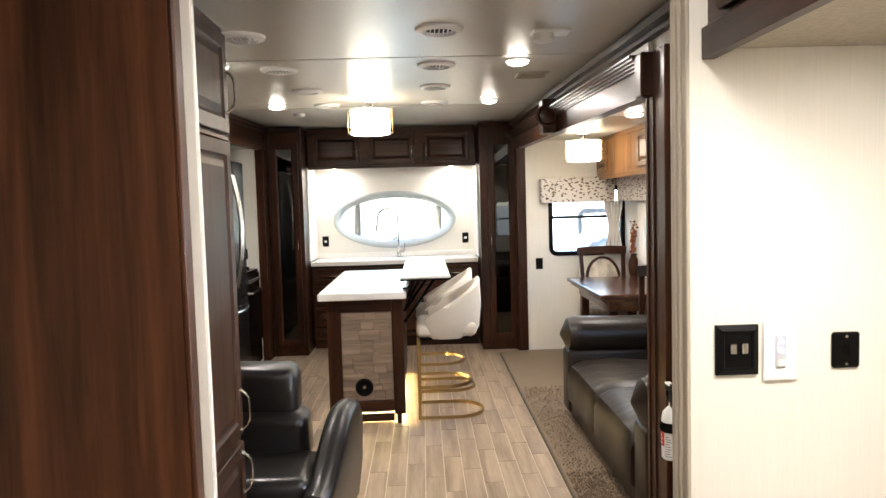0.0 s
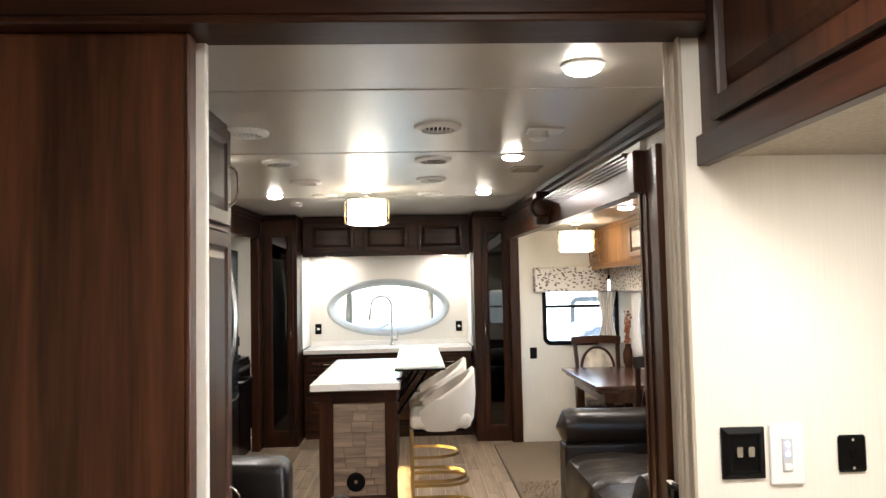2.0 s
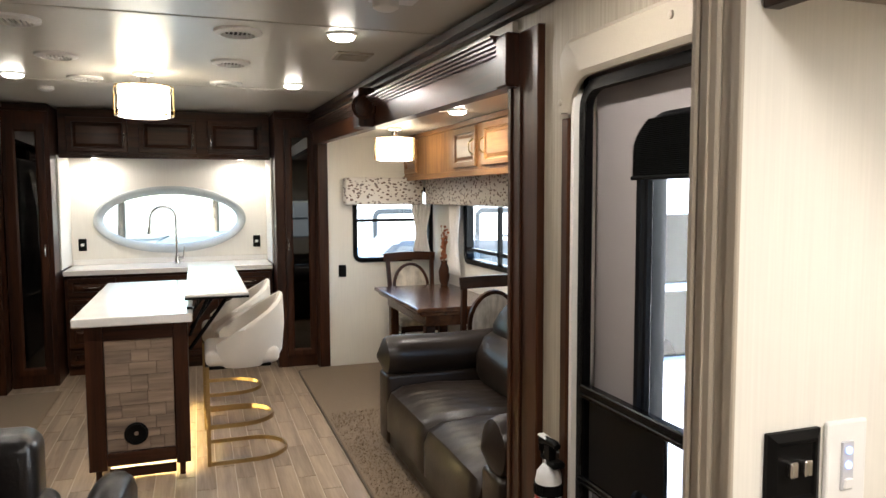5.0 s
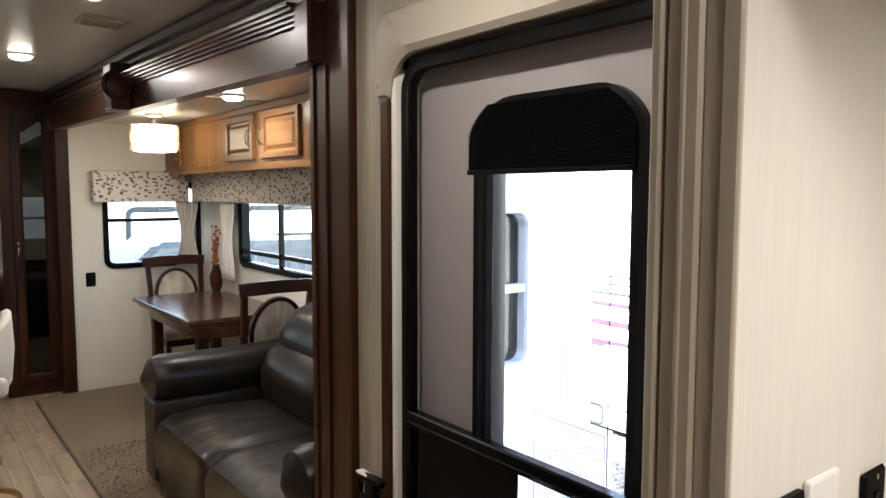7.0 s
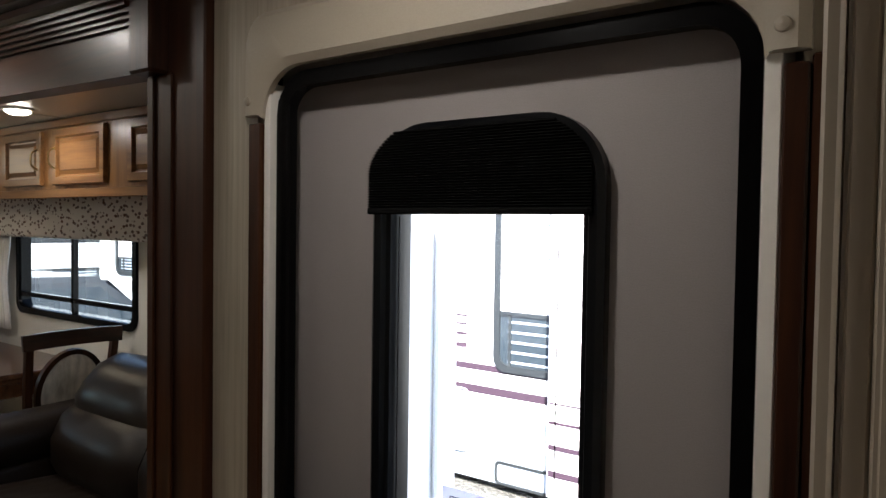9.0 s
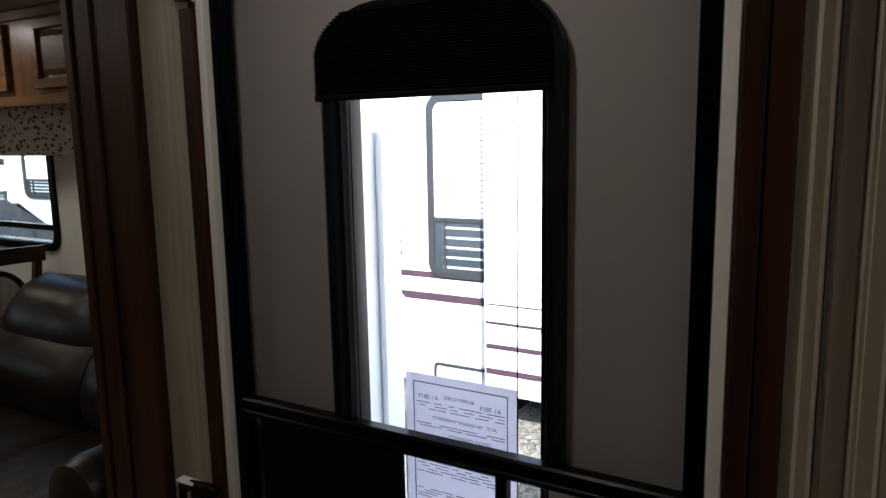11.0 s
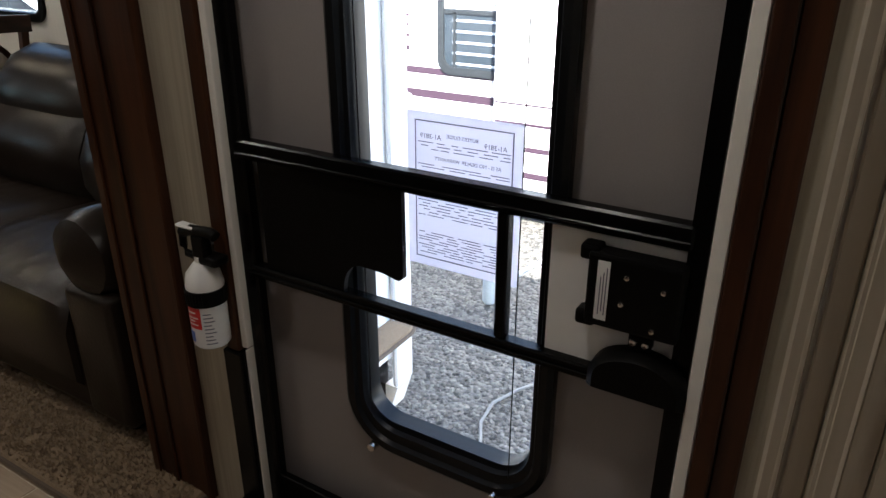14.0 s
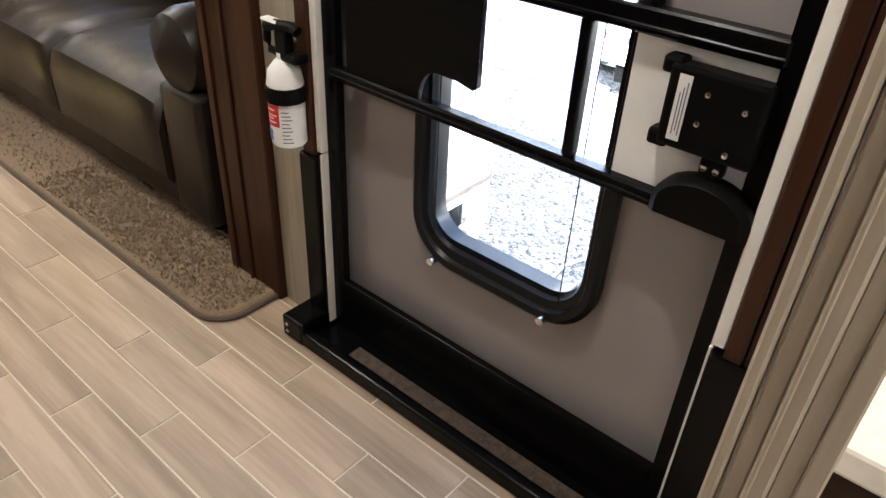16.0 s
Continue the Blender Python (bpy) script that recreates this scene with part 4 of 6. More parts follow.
def sofa():
    s = thing("leather_sofa", "dark brown leather loveseat with rolled arms and seamed cushions", "sofa")
    X0, X1, Y0, Y1 = 1.06, 2.04, 3.62, 5.52
    part("base", boxes((X0 + 0.035, X1, Y0 + 0.05, Y1 - 0.05, 0.06, 0.33), bev=0.02, seg=2), LEATHER, s)
    mid = (Y0 + Y1) / 2
    for a, b in ((Y0 + 0.24, mid - 0.004), (mid + 0.004, Y1 - 0.24)):
        bm = bmesh.new()
        prof = ((X0 + 0.02, 0.17), (X0 - 0.005, 0.2), (X0 - 0.005, 0.36), (X0 + 0.02, 0.425), (X0 + 0.09, 0.46), (X0 + 0.3, 0.468), (X1 - 0.3, 0.44), (X1 - 0.3, 0.3), (X0 + 0.1, 0.3), (X0 + 0.06, 0.17))
        rows = []
        nn = 34
        for i in range(nn + 1):
            y = a + (b - a) * i / nn
            e = 1 - abs(2 * i / nn - 1) ** 8
            rows.append([bm.verts.new((x + (1 - e) * 0.02 * (1 if x < X0 + 0.1 else 0), y, zz - (1 - e) * 0.03 + (0.0025 * math.sin(i * 0.9 + x * 17) + 0.002 * math.sin(i * 1.7 - x * 31)) * (1 if zz > 0.455 else 0))) for x, zz in prof])
        for p, q in zip(rows, rows[1:]):
            for j in range(len(p)):
                bm.faces.new((p[j], p[(j + 1) % len(p)], q[(j + 1) % len(q)], q[j]))
        bm.faces.new(rows[0])
        bm.faces.new(rows[-1][::-1])
        part("seat_cushion", bm, LEATHER, s, smooth=True)
        bm = bmesh.new()
        prof = ((X1 - 0.4, 0.42), (X1 - 0.44, 0.5), (X1 - 0.44, 0.6), (X1 - 0.39, 0.7), (X1 - 0.33, 0.735), (X1 - 0.33, 0.78), (X1 - 0.29, 0.86), (X1 - 0.22, 0.93), (X1 - 0.12, 0.965), (X1 - 0.04, 0.945), (X1, 0.87), (X1, 0.44))
        rows = []
        for i in range(nn + 1):
            y = a + (b - a) * i / nn
            e = 1 - abs(2 * i / nn - 1) ** 6
            rows.append([bm.verts.new((x + (1 - e) * 0.05 * (1 if x < X1 - 0.1 else 0), y, zz - (1 - e) * 0.04 * (1 if zz > 0.8 else 0))) for x, zz in prof])
        for p, q in zip(rows, rows[1:]):
            for j in range(len(p)):
                bm.faces.new((p[j], p[(j + 1) % len(p)], q[(j + 1) % len(q)], q[j]))
        bm.faces.new(rows[0])
        bm.faces.new(rows[-1][::-1])
        part("back_cushion", bm, LEATHER, s, smooth=True)
    for y0, y1 in ((Y0, Y0 + 0.23), (Y1 - 0.23, Y1)):
        part("arm_panel", boxes((X0 + 0.02, X1 - 0.02, y0 + 0.015, y1 - 0.015, 0.07, 0.5), bev=0.025, seg=3), LEATHER, s, smooth=True)
        bm = bmesh.new()
        yc = (y0 + y1) / 2
        rows = []
        nn = 18
        for i in range(nn + 1):
            u = i / nn
            x = X0 - 0.015 + (X1 - 0.1 - X0) * u
            k = math.sqrt(max(0.0, 1 - max(0.0, 1 - u * nn / 2.2) ** 2)) * 0.9 + 0.1
            sag = 0.012 * math.sin(u * math.pi)
            ring = []
            for j in range(18):
                a = j * math.tau / 18
                wr = 1 + (0.03 * math.sin(a * 5) * max(0, 1 - u * 9))
                ring.append(bm.verts.new((x, yc + 0.128 * k * wr * math.cos(a), 0.6 - sag + 0.125 * k * wr * math.sin(a))))
            rows.append(ring)
        for p, q in zip(rows, rows[1:]):
            for j in range(18):
                bm.faces.new((p[j], p[(j + 1) % 18], q[(j + 1) % 18], q[j]))
        bm.faces.new(rows[0])
        bm.faces.new(rows[-1][::-1])
        part("arm_roll", bm, LEATHER, s, smooth=True)
    for yy in (Y0 + 0.1, Y1 - 0.1):
        for xx in (X0 + 0.09, X1 - 0.1):
            bm = bmesh.new()
            rod(bm, (xx, yy, 0.01), (xx, yy, 0.07), 0.022, 0.03)
            part("foot", bm, BLACK_PLASTIC, s)
    return s


sofa()


def recliner():
    s = thing("leather_recliner", "black leather recliner armchair with swept arms and a folded headrest", "armchair")
    part("base", boxes((-0.98, -0.3, 3.46, 4.05, 0.08, 0.32), bev=0.03, seg=2), LEATHER_BLACK, s)
    bm = bmesh.new()
    box(bm, -0.95, -0.36, 3.42, 3.82, 0.26, 0.42, 0.055, 4)
    part("seat_cushion", bm, LEATHER_BLACK, s, smooth=True)
    for z0, z1, y0, y1, w in ((0.36, 0.6, 3.76, 3.96, -0.42), (0.54, 0.8, 3.8, 3.99, -0.47)):
        bm = bmesh.new()
        box(bm, -1.0, w, y0, y1, z0, z1, 0.055, 4)
        for v in bm.verts:
            v.co.y += 0.012 * math.sin(v.co.x * 31) * math.cos(v.co.z * 23)
            v.co.z += 0.008 * math.sin(v.co.x * 19 + 1)
        part("back_cushion", bm, LEATHER_BLACK, s, smooth=True)
    for side in (0, 1):
        bm = bmesh.new()
        rows = []
        for i in range(17):
            u = i / 16
            # each arm sweeps up from the front of the seat to the back
            y = 3.36 + 0.62 * u
            zt = 0.38 + 0.235 * (0.5 - 0.5 * math.cos(min(1, u * 1.25) * math.pi))
            x = -0.34 + 0.09 * u if side else -1.02
            if u > 0.93:
                zt -= 0.04 * (u - 0.93) / 0.07
            ring = []
            for k in range(12):
                a = k * math.tau / 12
                ring.append(bm.verts.new((x + 0.06 * math.cos(a), y, (zt - 0.05) + (0.05 * math.sin(a) if math.sin(a) > 0 else (zt - 0.12) * math.sin(a)))))
            rows.append(ring)
        for p, q in zip(rows, rows[1:]):
            for k in range(12):
                bm.faces.new((p[k], p[(k + 1) % 12], q[(k + 1) % 12], q[k]))
        bm.faces.new(rows[0])
        bm.faces.new(rows[-1][::-1])
        part("arm", bm, LEATHER_BLACK, s, smooth=True)
    part("foot_frame", boxes((-0.9, -0.36, 3.5, 4.0, 0.0, 0.079)), BLACK, s)
    return s


recliner()


# ---- dinette ----
def dining_table():
    s = thing("dining_table", "dark wood dining table with a polished plank top", "table")
    part("tabletop", boxes((1.44, 2.12, 5.85, 7.1, 0.765, 0.795), bev=0.008, seg=2), TABLE_WOOD, s)
    part("lower_leaf", boxes((1.47, 2.1, 5.88, 7.07, 0.735, 0.763), bev=0.006), TABLE_WOOD, s)
    part("apron", boxes((1.53, 2.04, 5.95, 7.0, 0.65, 0.734), bev=0.003), TABLE_WOOD, s)
    for x in (1.57, 2.0):
        for y in (6.0, 6.95):
            part("leg", boxes((x - 0.035, x + 0.035, y - 0.035, y + 0.035, 0.012, 0.649), bev=0.008), WOOD_Z, s)
    return s


dining_table()


def dining_chair():
    """Built facing +y, its back at -y."""
    s = thing("dining_chair", "dark wood dining chair with oval fabric back", "chair", "chairs at the dining table")
    bm = bmesh.new()
    box(bm, -0.215, 0.215, -0.2, 0.2, 0.44, 0.5, 0.025, 3)
    part("seat", bm, CHAIR_FABRIC, s, "marbled beige fabric seat", smooth=True)
    part("seat_frame", boxes((-0.21, 0.21, -0.2, 0.19, 0.39, 0.439), bev=0.006), WOOD_X, s)
    for x in (-0.19, 0.19):
        part("leg", boxes((x - 0.018, x + 0.018, 0.15, 0.186, 0.012, 0.389), bev=0.004), WOOD_Z, s)
        bm = bmesh.new()
        sweep(bm, [(x, -0.2, 0.012), (x, -0.19, 0.45), (x * 1.05, -0.22, 0.75), (x * 1.1, -0.26, 1.0)], 0.02, flat=(0.034, 0.03))
        part("back_post", bm, WOOD_Z, s)
    bm = bmesh.new()
    sweep(bm, [(0.24 * k, -0.262 + 0.02 * (1 - k * k) * -1, 1.005 - 0.01 * k * k) for k in np.linspace(-1, 1, 11)], 0.03, flat=(0.024, 0.075))
    part("crest_rail", bm, WOOD_X, s)
    m = Matrix.Translation((0, -0.222, 0.73)) @ Matrix.Rotation(radians(9), 4, "X") @ FACE["S"]
    bm = bmesh.new()
    loops(bm, ((ellipse(0.17, 0.215, 36), -0.013), (ellipse(0.17, 0.215, 36), 0.013), (ellipse(0.145, 0.19, 36), 0.013), (ellipse(0.145, 0.19, 36), -0.013)), m)
    part("back_ring", bm, WOOD_Z, s)
    bm = bmesh.new()
    r = loops(bm, ((ellipse(0.144, 0.189, 36), -0.008), (ellipse(0.12, 0.165, 36), -0.02), (ellipse(0.03, 0.04, 36), -0.024), (ellipse(0.03, 0.04, 36), 0.024), (ellipse(0.12, 0.165, 36), 0.02), (ellipse(0.144, 0.189, 36), 0.008)), m)
    bm.faces.new(r[2])
    bm.faces.new(r[3])
    part("back_pad", bm, CHAIR_FABRIC, s, "oval marbled fabric back pad", smooth=True)
    return s


ch = dining_chair()
ch.matrix_basis = pose(1.84, 5.72, 0.014)
copy_thing(ch, pose(1.86, 7.2, 0.014, 0, 0, 180))

# ---- slide: overhead cabinets, valances, windows, curtains ----
oc = thing("overhead_cabinet", "honey-toned wood overhead cabinets in the slide-out", "cabinet")
OCX = 1.87
part("body", boxes((OCX, SLX - 0.002, SL0 + 0.05, SL1 - 0.002, 1.745, SLZ - 0.003), bev=0.002), HONEY_Z, oc)
part("bottom_rail", boxes((OCX - 0.01, OCX + 0.02, SL0 + 0.05, SL1 - 0.002, 1.7, 1.7445), bev=0.003), HONEY_Y, oc)
part("top_rail", boxes((OCX - 0.012, OCX - 0.001, SL0 + 0.05, SL1 - 0.002, 2.055, SLZ - 0.004), bev=0.003), HONEY_Y, oc)
for yc, w, hs in ((7.4, 0.36, -1), (6.05, 0.44, -1), (5.45, 0.5, 1), (4.75, 0.5, -1), (4.1, 0.5, 1)):
    d = panel(oc, "W", OCX - 0.001, yc, 1.905, w, 0.28, SMALL, HONEY_Y)
    pull(d, on("W", OCX - 0.02, yc + hs * (w / 2 - 0.03), 1.9) @ UP, 0.1, BRASS)


def pelmet(name, dims):
    s = thing(name, "padded window valance in white fabric with small leaf print", "valance", "leaf-print valances")
    part("box", boxes(dims, bev=0.02, seg=3), VALANCE, s, smooth=True)
    return s


pelmet("window_valance", (1.29, SLX - 0.12, SL1 - 0.11, SL1 - 0.002, 1.485, 1.73))
pelmet("window_valance", (SLX - 0.11, SLX - 0.002, 5.0, SL1 - 0.115, 1.485, 1.742))


def rv_window(name, face, x, y, z, w, h, bars, label, trim=None):
    s = thing(name, label, "window", kind="structure")
    m = on(face, x, y, z)
    bm = bmesh.new()
    loops(bm, ((rrect(w + 0.05, h + 0.05, 0.08), 0.0), (rrect(w + 0.045, h + 0.045, 0.08), 0.014), (rrect(w - 0.03, h - 0.03, 0.05), 0.014), (rrect(w - 0.04, h - 0.04, 0.045), 0.0), (rrect(w - 0.04, h - 0.04, 0.045), -0.06), (rrect(w - 0.004, h - 0.004, 0.06), -0.06), (rrect(w - 0.004, h - 0.004, 0.06), 0.0)), m)
    part("frame", bm, trim or BLACK, s)
    for kind, p in bars:
        bm = bmesh.new()
        d = (-0.012 + p, 0.012 + p, -h / 2 + 0.01, h / 2 - 0.01) if kind == "v" else (-w / 2 + 0.01, w / 2 - 0.01, p - 0.014, p + 0.014)
        ringpanel(bm, d[1] - d[0], d[3] - d[2], ((0, -0.03), (0, 0.0), (0.003, 0.003)), m @ Matrix.Translation(((d[0] + d[1]) / 2, (d[2] + d[3]) / 2, 0)))
        part("mullion", bm, trim or BLACK, s)
    bm = bmesh.new()
    disc_of(bm, rrect(w - 0.03, h - 0.03, 0.05), -0.035, m)
    p = part("pane", bm, TINTED, s)
    p.visible_shadow = False
    return s


rv_window("window_1", "S", (EW[0] + EW[1]) / 2, SL1 - 0.001, (EW[2] + EW[3]) / 2, EW[1] - EW[0], EW[3] - EW[2], (("h", 0.04),), "black-framed rounded slide-out window with a crossbar")
rv_window("window_2", "W", SLX - 0.001, (OW[0] + OW[1]) / 2, (OW[2] + OW[3]) / 2, OW[1] - OW[0], OW[3] - OW[2], (("v", 0.0), ("h", -0.2)), "black-framed sliding window over the dinette")


def curtain(pts, z0, z1):
    s = thing("curtain", "white sheer curtain tied back beside the window", "curtain", "dinette curtains")
    bm = bmesh.new()
    rows = []
    n = 40
    (xa, ya), (xb, yb) = pts
    for i in range(9):
        v = i / 8
        pinch = 1 - 0.45 * math.sin(v * math.pi) ** 2
        row = []
        for k in range(n + 1):
            u = k / n
            uu = 0.5 + (u - 0.5) * pinch
            wv = 0.014 * math.sin(u * 34)
            nx, ny = (yb - ya), -(xb - xa)
            ln = math.hypot(nx, ny)
            row.append(bm.verts.new((xa + (xb - xa) * uu + nx / ln * wv, ya + (yb - ya) * uu + ny / ln * wv, z0 + (z1 - z0) * v)))
        rows.append(row)
    for p, q in zip(rows, rows[1:]):
        for j in range(n):
            bm.faces.new((p[j], p[j + 1], q[j + 1], q[j]))
    ob = part("cloth", bm, CURTAIN, s, smooth=True)
    md = ob.modifiers.new("thick", "SOLIDIFY")
    md.thickness = 0.003


curtain(((1.92, SL1 - 0.06), (2.1, SL1 - 0.06)), 0.96, 1.49)
curtain(((SLX - 0.06, 6.75), (SLX - 0.06, 7.0)), 0.9, 1.49)
o = thing("wall_outlet", "black wall outlet on the cream slide-out wall", "outlet")
part("plate", boxes((1.24, 1.31, SL1 - 0.009, SL1 - 0.001, 0.83, 0.94), bev=0.004), BLACK_PLASTIC, o)
# vase with dried flowers in the corner of the dinette
va = thing("dried_flower_vase", "brown ceramic vase of rust-coloured dried flowers on the dining table", "vase")
bm = bmesh.new()
lathe(bm, ((0.03, 0), (0.045, 0.05), (0.05, 0.12), (0.025, 0.19), (0.03, 0.21), (0.024, 0.21), (0.02, 0.19)), 20, (2.04, 7.02, 0.796))
part("vase", bm, WOOD_Z, va, smooth=True)
bm = bmesh.new()
rg = random.Random(9)
for k in range(46):
    a, r, zz = rg.uniform(0, 6.28), rg.uniform(0.01, 0.05), rg.uniform(0.02, 0.3)
    c = Vector((2.04 + r * math.cos(a) * (0.5 + zz * 2), 7.02 + r * math.sin(a) * (0.5 + zz * 2), 1.0 + zz))
    rod(bm, (2.04, 7.02, 0.99), c, 0.0012, 0.0012, 4)
    bmesh.ops.create_icosphere(bm, subdivisions=1, radius=rg.uniform(0.008, 0.016), matrix=Matrix.Translation(c))
part("flowers", bm, DRIED, va)

# carpets
bm = bmesh.new()
pts = rrect(SLX - 0.855, 4.3, 0.1, 6)
mm = Matrix.Translation(((SLX + 0.855) / 2, 5.47, 0))
r = loops(bm, ((pts, 0.001), (pts, 0.012), ([(p[0] * 0.985, p[1] * 0.995) for p in pts], 0.022)), mm, close=False)
bm.faces.new(r[-1])
cp = thing("slide_carpet", "tan shag carpet in the slide-out with a dark bound edge", "carpet", kind="structure")
part("pile", bm, CARPET, cp)
bm = bmesh.new()
sweep(bm, [mm @ Vector((p[0], p[1], 0.01)) for p in pts], 0.008, 6, closed=True)
part("binding", bm, CARPET_EDGE, cp)
solo("floor_rug", boxes((LX - 0.75, -1.02, 4.6, 7.55, 0.001, 0.018), bev=0.006), CARPET, "tan carpet strip in the kitchen slide-out", "carpet")

rg = np.random.RandomState(3)
vv, ff = [], []
for k in range(15000):
    x, y = rg.uniform(0.875, 1.6), rg.uniform(3.34, 6.2) if k % 3 else rg.uniform(3.34, 4.4)
    if k % 3 == 0:
        x = rg.uniform(0.87, 1.15)
    if x < 0.955 and y < 3.42 and math.hypot(x - 0.955, y - 3.42) > 0.088:
        continue
    a, h, w = rg.uniform(0, 6.28), rg.uniform(0.006, 0.015), rg.uniform(0.002, 0.0045)
    dx, dy = rg.uniform(-0.008, 0.008, 2)
    n0 = len(vv)
    vv += [(x - w * math.cos(a), y - w * math.sin(a), 0.021), (x + w * math.cos(a), y + w * math.sin(a), 0.021), (x + dx, y + dy, 0.021 + h)]
    ff.append((n0, n0 + 1, n0 + 2))
me = bpy.data.meshes.new("tufts")
me.from_pydata(vv, [], ff)
me.materials.append(CARPET)
tf = tagged(new("tufts", me), "shaggy carpet tufts", kind="stuff")
tf.parent = cp

# ---- ceiling fixtures ----
def puck(x, y, z):
    s = thing("ceiling_puck_light", "round frosted ceiling puck light, switched on", "ceiling light", "puck lights")
    bm = bmesh.new()
    lathe(bm, ((0.066, 0), (0.066, -0.006), (0.058, -0.012), (0.052, -0.012)), 28)
    part("rim", bm, WHITE_PLASTIC, s, smooth=True)
    bm = bmesh.new()
    lathe(bm, ((0.055, -0.011), (0.052, -0.02), (0.036, -0.028), (0.0, -0.031)), 28)
    part("lens", bm, LENS, s, smooth=True)
    s.matrix_basis = pose(x, y, z)
    return s


first = puck(0.64, 4.31, cz(4.31))
# the last two, over the bedroom, are unseen pucks added to brighten it
for x, y, z in ((0.65, 5.99, cz(5.99)), (-0.95, 6.06, cz(6.06)), (0.622, 2.67, cz(2.67)), (-0.9, 4.3, cz(4.3)), (1.6, 5.49, SLZ), (0.3, 1.1, cz(1.1)), (0.0, -0.2, cz(0))):
    copy_thing(first, pose(x, y, z))
# lamps at y < 2 are added bedroom fill, wider and stronger than the pucks
for k, (x, y, z) in enumerate(((0.64, 4.31, cz(4.31)), (0.65, 5.99, cz(5.99)), (-0.95, 6.06, cz(6.06)), (0.622, 2.67, cz(2.67)), (-0.9, 4.3, cz(4.3)), (1.6, 5.49, SLZ), (0.3, 1.1, cz(1.1)), (0.0, -0.2, cz(0)))):
    la = new("puck_and_fill_lamp", bpy.data.lights.new("puck_and_fill_lamp", "AREA"))
    la.data.shape, la.data.size, la.data.energy, la.data.color = "DISK", 0.4 if y < 2 else 0.1, PUCK_WATTS * (1.35 if y < 2 else 1.0), LAMP_COLOUR
    la.matrix_world = pose(x, y, z - 0.036)
for x, y in ((-0.83, 8.42), (0.45, 8.42), (0.9, 1.45)):
    la = new("under_cabinet_lamp", bpy.data.lights.new("under_cabinet_lamp", "AREA"))
    la.data.shape, la.data.size, la.data.energy, la.data.color = "DISK", 0.05, 2.6 * LAMP, LAMP_COLOUR
    la.matrix_world = pose(x, y, 1.908 if y > 5 else 1.78)


def air_vent(x, y):
    s = thing("ceiling_vent", "round white ceiling air vent with slats", "vent", "ceiling vents")
    bm = bmesh.new()
    loops(bm, ((ellipse(0.1, 0.1, 32), 0), (ellipse(0.098, 0.098, 32), -0.012), (ellipse(0.07, 0.07, 32), -0.02), (ellipse(0.066, 0.066, 32), -0.008), (ellipse(0.066, 0.066, 32), 0)), Matrix())
    part("rim", bm, WHITE_PLASTIC, s, smooth=True)
    bm = bmesh.new()
    lathe(bm, ((0.066, -0.002), (0.066, -0.004), (0, -0.004)), 28)
    part("backing", bm, BLACK_PLASTIC, s)
    for k in range(-3, 4):
        hw = math.sqrt(0.064 ** 2 - (k * 0.018) ** 2)
        bm = boxes((k * 0.018 - 0.002, k * 0.018 + 0.002, -hw, hw, -0.016, -0.005))
        part("slat", bm, WHITE_PLASTIC, s)
    s.matrix_basis = pose(x, y, cz(y))
    return s


v0 = air_vent(0.217, 3.55)
for x, y in ((0.222, 4.4), (0.23, 5.215), (0.24, 6.07), (-0.603, 3.62), (-0.609, 4.446), (-0.596, 5.28), (-0.578, 6.11)):
    copy_thing(v0, pose(x, y, cz(y)))
sm = thing("smoke_detector", "white ceiling smoke and gas detector", "detector")
part("base", boxes((0.61, 0.77, 3.6, 3.7, cz(3.65) - 0.012, cz(3.65)), bev=0.003), WHITE_PLASTIC, sm)
bm = bmesh.new()
lathe(bm, ((0.045, 0), (0.043, -0.028), (0.03, -0.035), (0, -0.036)), 24, (0.66, 3.65, cz(3.65) - 0.012))
part("sensor", bm, WHITE_PLASTIC, sm, smooth=True)
gr = thing("return_air_grille", "beige square return-air grille in the ceiling", "vent")
part("frame", boxes((0.7, 0.88, 4.72, 4.9, cz(4.8) - 0.01, cz(4.8) + 0.002), bev=0.003), PVC, gr)
for k in range(7):
    part("slat", boxes((0.72, 0.86, 4.745 + k * 0.021, 4.755 + k * 0.021, cz(4.8) - 0.015, cz(4.8) - 0.0095)), PVC, gr)
sp = thing("ceiling_speaker", "small round white ceiling sensor", "sensor")
bm = bmesh.new()
lathe(bm, ((0.05, 0), (0.05, -0.02), (0.03, -0.03), (0, -0.03)), 20, (-0.89, 6.69, cz(6.69)))
part("housing", bm, WHITE_PLASTIC, sp, smooth=True)


